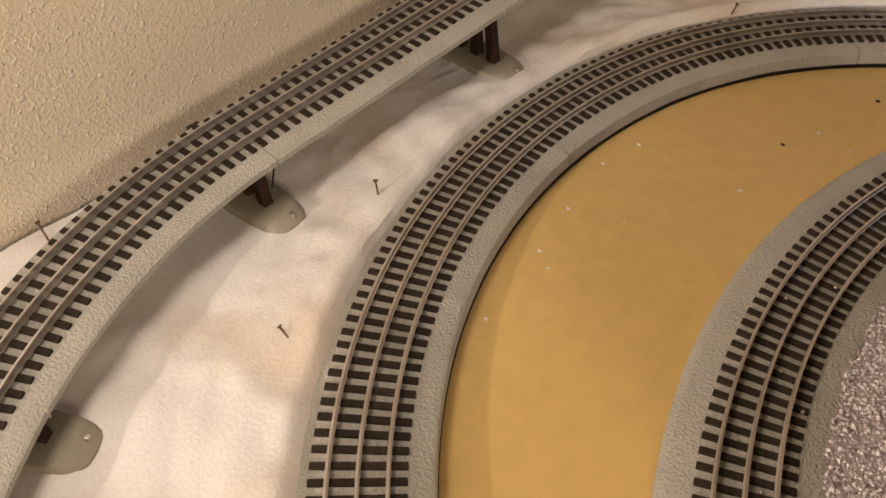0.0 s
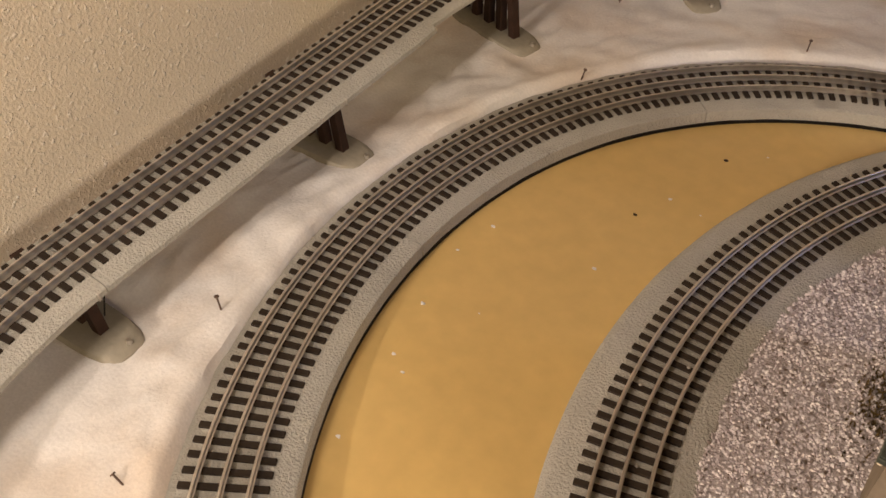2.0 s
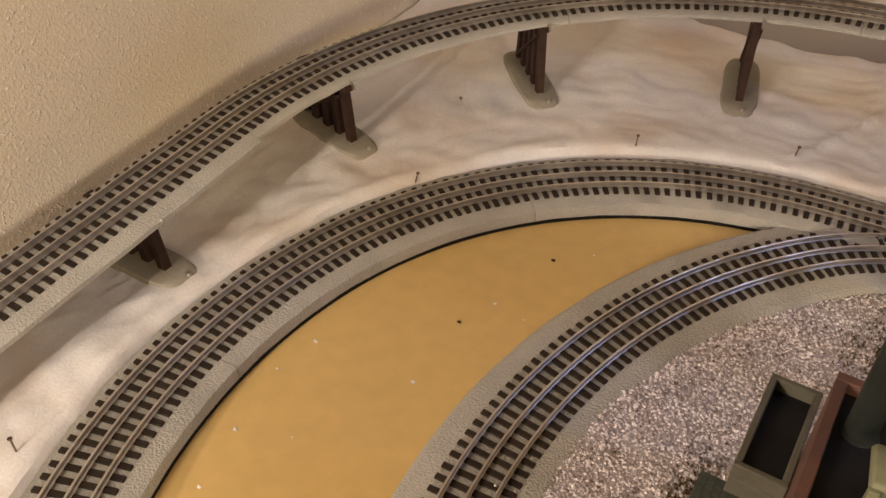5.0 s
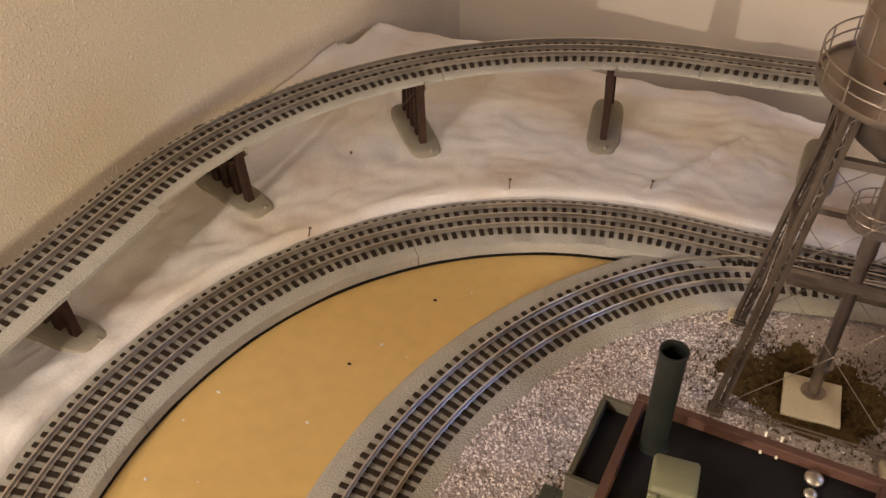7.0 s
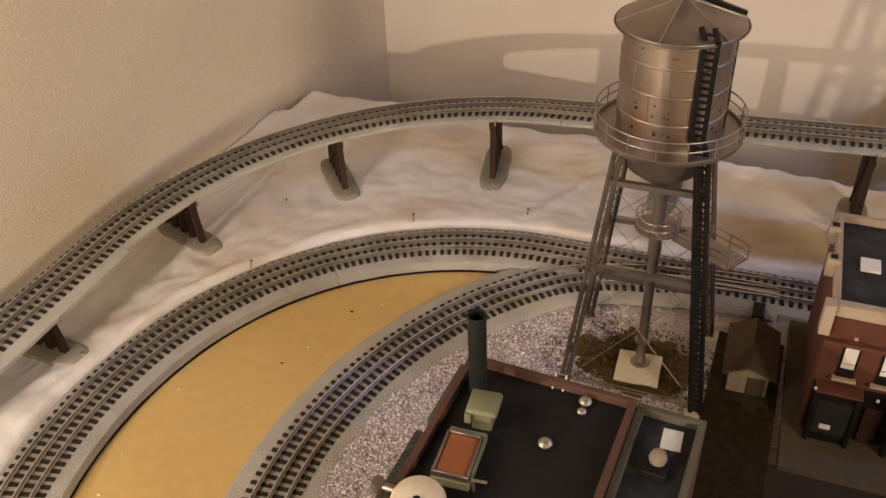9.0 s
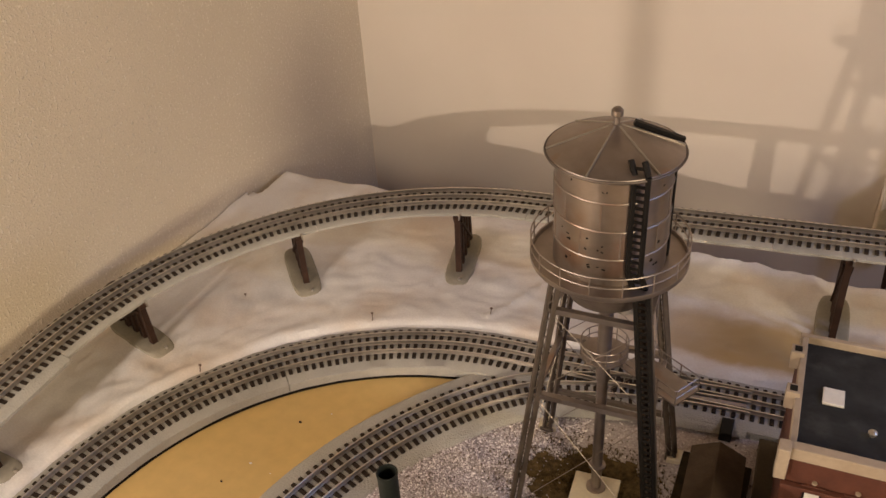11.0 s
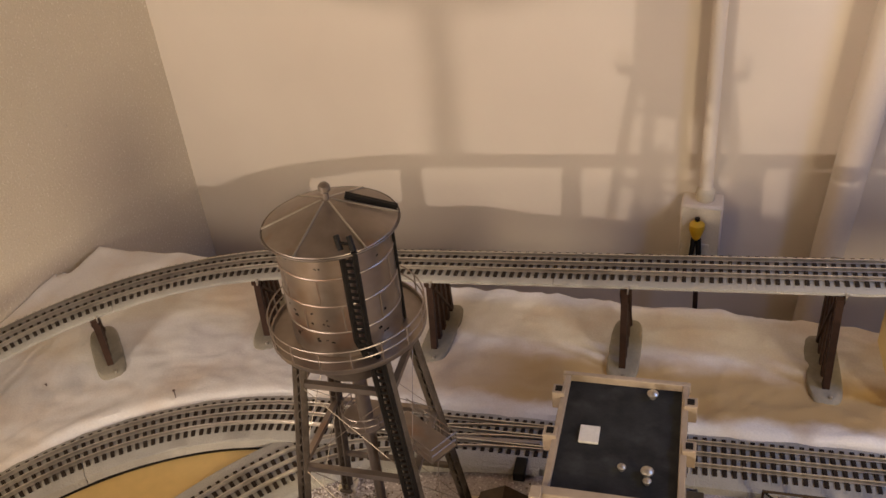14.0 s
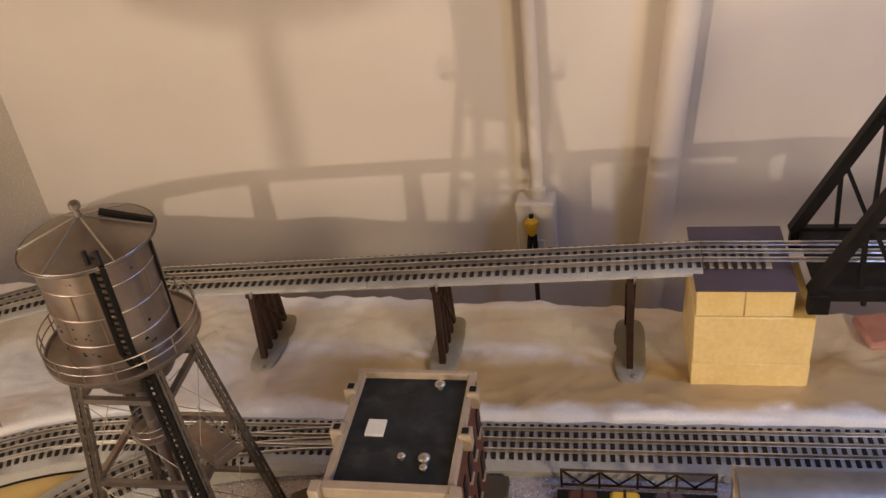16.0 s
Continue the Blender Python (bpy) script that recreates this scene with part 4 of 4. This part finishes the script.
    part("lamp", turned(B(), [(0.0, 0.0), (0.0016, 0.001), (0.0016, 0.003), (0.0, 0.004)], ((x0 + x1) / 2, y0 - 0.004, 0.064), 10), M_WHITE, front, "tiny pale door lamp")
    for x in (x0 + 0.003, x0 + 0.006):
        part("sign_lamp", turned(B(), [(0.0, 0.0), (0.0015, 0.001), (0.0015, 0.0025), (0.0, 0.0035)], (x, y0 - 0.015, 0.077 - (x - x0)), 8), M_WHITE, front, "tiny pale lamp")
    # side wall windows
    for k in range(5):
        y = y0 + 0.02 + k * 0.030
        for z in (0.112, 0.050):
            sw = part("side_window", box(B(), (x1 + 0.0004, y, z), (0.0016, 0.012, 0.030)), M_DARK, t)
            part("sill", box(B(), (x1 + 0.0014, y, z - 0.0165), (0.003, 0.015, 0.0025)), M_TRIM, sw)
    t.matrix_world = Matrix.Translation((0.417, 0.78, 0.006)) @ Matrix.Rotation(radians(3.0), 4, "Z") @ Matrix.Translation((-0.417, -0.78, 0))
    return t


brick_building()
rz = 0.161
bh = thing("roof_hatch", (0.390, 0.781, rz), "white square hatch on the slate roof", "hatch", turn=3)
part("lid", box(B(), (0, 0, 0.0015), (0.018, 0.021, 0.003), bevel=0.0005), M_WHITE, bh)
mushroom(0.424, 0.746, rz, 0.62)
mushroom(0.446, 0.744, rz, 0.9)
mushroom(0.447, 0.735, rz, 0.6)
mushroom(0.440, 0.842, rz, 0.85)


# ---- shed ----
def shed():
    t = thing("little_shed", (0.304, 0.757, 0.009), "small weathered shed with cream boards and a brown roof", "shed", turn=4)
    part("board_shell", box(B(), (0, 0, 0.0155), (0.040, 0.066, 0.031), bevel=0.0005), M_SHED, t, "cream board walls")
    for side in (-1, 1):
        m = Matrix.Translation((side * 0.0128, 0.0, 0.0385)) @ Matrix.Rotation(radians(side * 28), 4, "Y")
        part("roof_slope", box(B(), (0, 0, 0), (0.031, 0.080, 0.0022), m=m), M_BROWNROOF, t, "brown shingled slope")
    for y in (-0.0318, 0.0318):
        bm = B()
        rim = [[bm.verts.new((px, y + dy, pz)) for px, pz in ((-0.020, 0.031), (0.020, 0.031), (0, 0.0425))] for dy in (-0.001, 0.001)]
        bm.faces.new(rim[0]), bm.faces.new(rim[1][::-1])
        for k in range(3):
            bm.faces.new((rim[0][k], rim[1][k], rim[1][(k + 1) % 3], rim[0][(k + 1) % 3]))
        bmesh.ops.recalc_face_normals(bm, faces=bm.faces)
        part("gable", bm, M_SHED, t)
    part("door", box(B(), (0.008, -0.0336, 0.013), (0.016, 0.0016, 0.026)), M_BROWNROOF, t, "dark plank door")
    part("porch", box(B(), (0, -0.041, 0.002), (0.046, 0.012, 0.004), bevel=0.0005), M_PAVE, t)
    for k in range(3):
        part("step", box(B(), (0.006, -0.050 - 0.005 * k, 0.0025 - 0.001 * k), (0.015, 0.005, 0.003)), M_PAVE, t)
    return t


shed()
frog = part("turnout_filler", box(B(), (0.262, 0.8925, 0.0165), (0.105, 0.0055, 0.003), 7.0, bevel=0.0006), M_TRIM)
tagged(frog, "tan wooden filler strip between the turnout rails", "turnout part")
sm = thing("switch_machine", (0.300, 0.864, 0.006), "small black switch machine box beside the track", "switch machine", turn=3)
part("case", box(B(), (0, -0.004, 0.006), (0.013, 0.026, 0.012), bevel=0.001), M_DARK, sm)
part("rod", rod(B(), (0, 0.009, 0.006), (0, 0.028, 0.009), 0.0012, 6), M_IRON, sm)

# ---- bridge and abutment ----
ab = thing("bridge_abutment", (0.745, 1.095, 0.004), "pale yellow plywood bridge abutment of stacked blocks", "abutment", turn=3.0)
part("lower_block", box(B(), (0.006, 0.0, 0.024), (0.131, 0.125, 0.0468), bevel=0.001), M_YELLOW, ab)
part("middle_block", box(B(), (0.006, 0.0, 0.0805), (0.130, 0.124, 0.0664), bevel=0.001), M_YELLOW, ab)
part("upper_block", box(B(), (-0.032, 0.0, 0.1330), (0.052, 0.120, 0.038), bevel=0.001), M_YELLOW, ab)
part("upper_block", box(B(), (0.0205, 0.0, 0.1330), (0.052, 0.120, 0.038), bevel=0.001), M_YELLOW, ab)
for bx in (-0.035, 0.048):
    part("bracket", box(B(), (bx, -0.0655, 0.004), (0.010, 0.007, 0.006), bevel=0.001), M_YELLOW, ab, "small corner bracket")
part("cap_board", box(B(), (-0.006, 0.0, 0.1532), (0.108, 0.132, 0.0024), bevel=0.0004), M_PURPLE, ab, "dark plum cap board")

CROSS = Plan(*[float(v) for v in UPPER.at(UPPER.length)], [(0.42, 0)])
CROSS.heads[:] = CROSS.heads[0]
bt = thing("bridge_track", (0, 0, 0), "three-rail track running on to the black bridge", "model track")
zb = lambda s: float(Z_UP(UPPER.length))
for d in (-0.0166, 0.0, 0.0166):
    part("rail", sweep(B(), CROSS, zb, [(d + x, z) for x, z in RAIL], 0.001, 0.42), M_RAIL, bt)
s = 0.005
while s < 0.075:
    x, y, hd = CROSS.at(s)
    tie = new("tie", TIE)
    tie.parent = bt
    tie.matrix_local = Matrix.Translation((x, y, zb(0) - 0.0087)) @ Matrix.Rotation(radians(hd), 4, "Z")
    s += TIE_STEP
part("sleeper_bed", sweep(B(), CROSS, zb, [(-0.026, -0.0135), (-0.026, -0.0098), (0.026, -0.0098), (0.026, -0.0135)], 0.001, 0.075), M_TRIM, bt, "pale card under the ties")


def truss_bridge():
    bx, by, _h = CROSS.at(0.115)
    t = thing("truss_bridge", (bx, by, zb(0) - 0.012), "black steel through-truss model bridge", "bridge", turn=2.6)
    L, W, H = 0.62, 0.062, 0.235
    part("deck", box(B(), (L / 2, 0, -0.004), (L, 2 * W - 0.012, 0.006), bevel=0.0008), M_DARK, t, "black bridge deck")
    for side in (-1, 1):
        y = side * W
        part("bottom_chord", box(B(), (L / 2, y, -0.006), (L, 0.010, 0.016), bevel=0.0008), M_DARK, t)
        a, b = Vector((-0.004, y, -0.004)), Vector((0.118, y, H))
        part("end_post", rod(B(), a, b, 0.0065, square=True), M_DARK, t)
        part("top_chord", box(B(), ((0.118 + L) / 2, y, H), (L - 0.118, 0.012, 0.012), bevel=0.0008), M_DARK, t)
        for k in range(2):
            f = 0.36 + 0.32 * k
            p = a + (b - a) * f
            part("hanger", rod(B(), p, (p.x + 0.004, y, 0), 0.0024, square=True), M_DARK, t)
            q = a + (b - a) * (f + 0.02)
            part("diagonal", rod(B(), q, (q.x + 0.040, y, 0), 0.0024, square=True), M_DARK, t)
        for k in range(5):
            x0 = 0.118 + k * 0.094
            part("hanger", rod(B(), (x0, y, 0), (x0, y, H), 0.0028, square=True), M_DARK, t)
            part("diagonal", rod(B(), (x0, y, H), (x0 + 0.094, y, 0), 0.0026, square=True), M_DARK, t)
        part("stringer", rod(B(), a + (b - a) * 0.64, (L, y, H * 0.64), 0.0022, square=True), M_DARK, t)
        part("shoe", box(B(), (0.004, y, -0.018), (0.022, 0.014, 0.026), bevel=0.001), M_DARK, t)
        for k in range(7):
            part("bolt_foot", rod(B(), (0.05 + 0.04 * k, y, -0.014), (0.05 + 0.04 * k, y, -0.021), 0.0032, 8), M_DARK, t)
    for k in range(3):
        f = 0.62 + 0.19 * k
        p = Vector((-0.004 + 0.122 * f, 0, H * f))
        part("portal_strut", rod(B(), (p.x, -W, p.z), (p.x, W, p.z), 0.0028, square=True), M_DARK, t)
    return t


truss_bridge()

# ---- trackside scenery in front of the straight ----
fence = thing("truss_fence", (0.632, 0.872, 0.006), "low brown lattice railing in front of the track", "railing", turn=3.5)
for z in (0.004, 0.026):
    part("rail", box(B(), (0, 0, z), (0.162, 0.0022, 0.0024), bevel=0.0003), M_BROWNROOF, fence)
wave = [Vector((-0.078 + 0.0195 * k, 0, 0.006 if k % 2 else 0.024)) for k in range(9)]
for a, b in zip(wave, wave[1:]):
    part("lattice_bar", rod(B(), a, b, 0.0012, 6), M_DARK, fence)
for k in range(5):
    part("post", box(B(), (-0.08 + 0.04 * k, 0.001, 0.013), (0.0024, 0.0024, 0.026)), M_WOOD, fence)
dock = tagged(part("loading_dock", box(B(), (0.632, 0.842, 0.006), (0.165, 0.045, 0.010), 3.5, bevel=0.0008), M_PAVE), "grey-brown model loading dock beside the railing", "platform")
for dx, mat, lab in ((-0.055, M_BRICK, "rust red model crate on the loading dock"), (-0.012, M_PLUG, "dull yellow model drum load on the loading dock"), (0.032, M_PURPLE, "dark plum model crate on the loading dock")):
    c = thing("crate", (0.632 + dx, 0.835 + dx * 0.06, 0.011), lab, "crate", "crates on the dock", 3.5)
    part("case", box(B(), (0, 0, 0.010), (0.030, 0.026, 0.020), bevel=0.003), mat, c)
    part("strap", box(B(), (0, 0, 0.010), (0.003, 0.0268, 0.0208), bevel=0.0004), M_WOOD, c)
car = thing("passenger_car", (0.845, 0.845, 0.006), "silver streamlined model passenger car", "rail car", turn=3.5)
bm = B()
prof = [(-0.030, 0.004), (-0.031, 0.040), (-0.028, 0.052), (-0.018, 0.060), (0.0, 0.063), (0.018, 0.060), (0.028, 0.052), (0.031, 0.040), (0.030, 0.004)]
rows = [[bm.verts.new((x, d, z)) for d, z in prof] for x in (-0.118, 0.24)]
for j in range(len(prof)):
    k = (j + 1) % len(prof)
    bm.faces.new((rows[0][j], rows[0][k], rows[1][k], rows[1][j]))
bm.faces.new(rows[0]), bm.faces.new(rows[1][::-1])
bmesh.ops.recalc_face_normals(bm, faces=bm.faces)
part("car_body", bm, M_ROOFGREY, car)
part("end_door", box(B(), (-0.1185, 0, 0.026), (0.003, 0.018, 0.040), bevel=0.0005), M_CREAM, car)
part("end_beam", box(B(), (-0.119, 0, 0.055), (0.004, 0.050, 0.006), bevel=0.0005), M_TRIM, car)

# ---- back wall fittings ----
plate = thing("outlet_box", (0.454, 1.490, -0.038), "cream surface-mounted electrical outlet box", "outlet")
part("cover", box(B(), (0, -0.022, 0), (0.064, 0.044, 0.112), bevel=0.003), M_WALL_BACK, plate)
part("face_plate", box(B(), (0, -0.0445, 0), (0.060, 0.004, 0.106), bevel=0.0015), M_CREAM, plate)
part("receptacle", box(B(), (0, -0.047, -0.025), (0.030, 0.003, 0.026), bevel=0.001), M_CREAM, plate)
plug = thing("power_plug", (0.449, 1.436, -0.034), "yellow plug with a dark cord in the outlet", "plug")
part("plug_body", turned(B(), [(0.0, -0.004), (0.005, -0.003), (0.009, 0.006), (0.0125, 0.018), (0.012, 0.025), (0.0045, 0.031), (0.0, 0.032)], n=18), M_PLUG, plug)
part("plug_tip", rod(B(), (0, 0, 0.030), (0, 0, 0.036), 0.004, 12), M_DARK, plug)
for dx in (-0.006, 0.006):
    part("cord", rod(B(), (dx * 0.6, 0, -0.002), (dx, -0.006, -0.036), 0.0042, 10), M_DARK, plug)
part("long_cord", rod(B(), (0.004, -0.008, -0.034), (0.010, -0.04, -0.20), 0.004, 10), M_WOOD, plug, "dark brown cord hanging down")
pipe = thing("conduit_pipe", (0.457, 1.468, 0.018), "cream painted conduit running up from the outlet box", "pipe")
part("tube", turned(B(), [(0.0105, 0.012), (0.0105, 1.532)], n=24), M_WALL_BACK, pipe)
part("coupling", turned(B(), [(0.013, 0.0), (0.0145, 0.002), (0.0145, 0.016), (0.0125, 0.020), (0.0105, 0.022)], n=24), M_CREAM, pipe)
post = thing("drain_pipe", (0.665, 1.455, -0.90), "thick cream painted vertical pipe against the wall", "pipe")
part("pipe_body", turned(B(), [(0.024, 0.0), (0.024, 2.44)], n=32), M_WALL_BACK, post)
post.matrix_world = pose(0.578, 1.452, -0.895, 0, 4.6, 0)
cloth = part("pink_cloth", box(B(), (0.94, 1.14, 0.028), (0.10, 0.06, 0.012), 12, bevel=0.004), M_PINK)
tagged(cloth, "folded dusty pink cloth lying on the snow", "cloth")


# ---- nails, wire and crumbs ----
def nail(x, y, lean_x, lean_y, length=0.022):
    t = thing("nail", (x, y, 0.012), "thin brown finishing nail leaning in the snow", "nail", "nails in the snow")
    tip = Vector((lean_x, lean_y, length))
    part("shank", rod(B(), (0, 0, 0), tip, 0.0007, 8), M_NAIL, t)
    part("head", rod(B(), tip, tip * 1.04, 0.0018, 10), M_NAIL, t)


nail(-0.351, 0.311, -0.006, 0.002)
nail(-0.287, 0.185, -0.022, 0.0, 0.014)
nail(-0.302, 0.712, 0.004, 0.0, 0.016)
nail(-0.148, 0.872, 0.001, 0.0, 0.022)
nail(-0.012, 0.937, 0.003, 0.0, 0.022)
nail(-0.487, 0.130, -0.003, -0.002, 0.024)
nail(-0.34, 0.86, 0.0, 0.0, 0.008)
staple = thing("wire_clip", (-0.405, 0.262, 0.030), "bent dark wire clip over the roadbed edge", "wire")
part("long_wire", rod(B(), (-0.020, 0.004, 0.029), (0.0035, 0.0, 0.026), 0.0006, 6), M_DARK, staple)
part("short_wire", rod(B(), (0.0035, 0.0, 0.026), (0.004, -0.006, 0.008), 0.0006, 6), M_DARK, staple)
rng = random.Random(11)
for k in range(13):
    while True:
        x, y = rng.uniform(-0.33, 0.0), rng.uniform(0.25, 0.86)
        if OUTER.gap(x, y) > 0.05 and INNER.gap(x, y) > 0.06 and (x - 0.09) ** 2 + (y - 0.466) ** 2 < 0.37 ** 2 and (x - 0.37) ** 2 + (y - 0.49) ** 2 > 0.455 ** 2:
            break
    r = rng.uniform(0.0006, 0.0016)
    bm = bmesh.new()
    bmesh.ops.create_icosphere(bm, subdivisions=1, radius=r)
    for v in bm.verts:
        v.co = Vector((v.co.x * 1.5, v.co.y, v.co.z * 0.6)) * rng.uniform(0.7, 1.2)
    c = part("crumb", bm, M_SNOW if k % 9 else M_WOOD)
    c.location = (x, y, r * 0.3)
    tagged(c, "tiny crumb of scenery on the tan board", "crumb", "crumbs on the board")

bead_mesh = bmesh.new()
bmesh.ops.create_icosphere(bead_mesh, subdivisions=2, radius=0.0015)
bead_data = smooth(mesh_of("glass_bead", bead_mesh, M_SILVER))
for k, (s_b, d_b) in enumerate(((0.27, -0.009), (0.30, 0.008), (0.335, -0.024), (0.36, -0.006), (0.42, 0.010), (0.45, -0.012), (0.235, 0.006), (0.20, -0.010))):
    bx, by = INNER.side(s_b, d_b)
    bead = new("glass_bead", bead_data)
    bead.location = (bx, by, float(Z_IN(s_b)) - 0.0075)
    tagged(bead, "tiny shiny glue bead between the ties", "bead", "glue beads on the track")
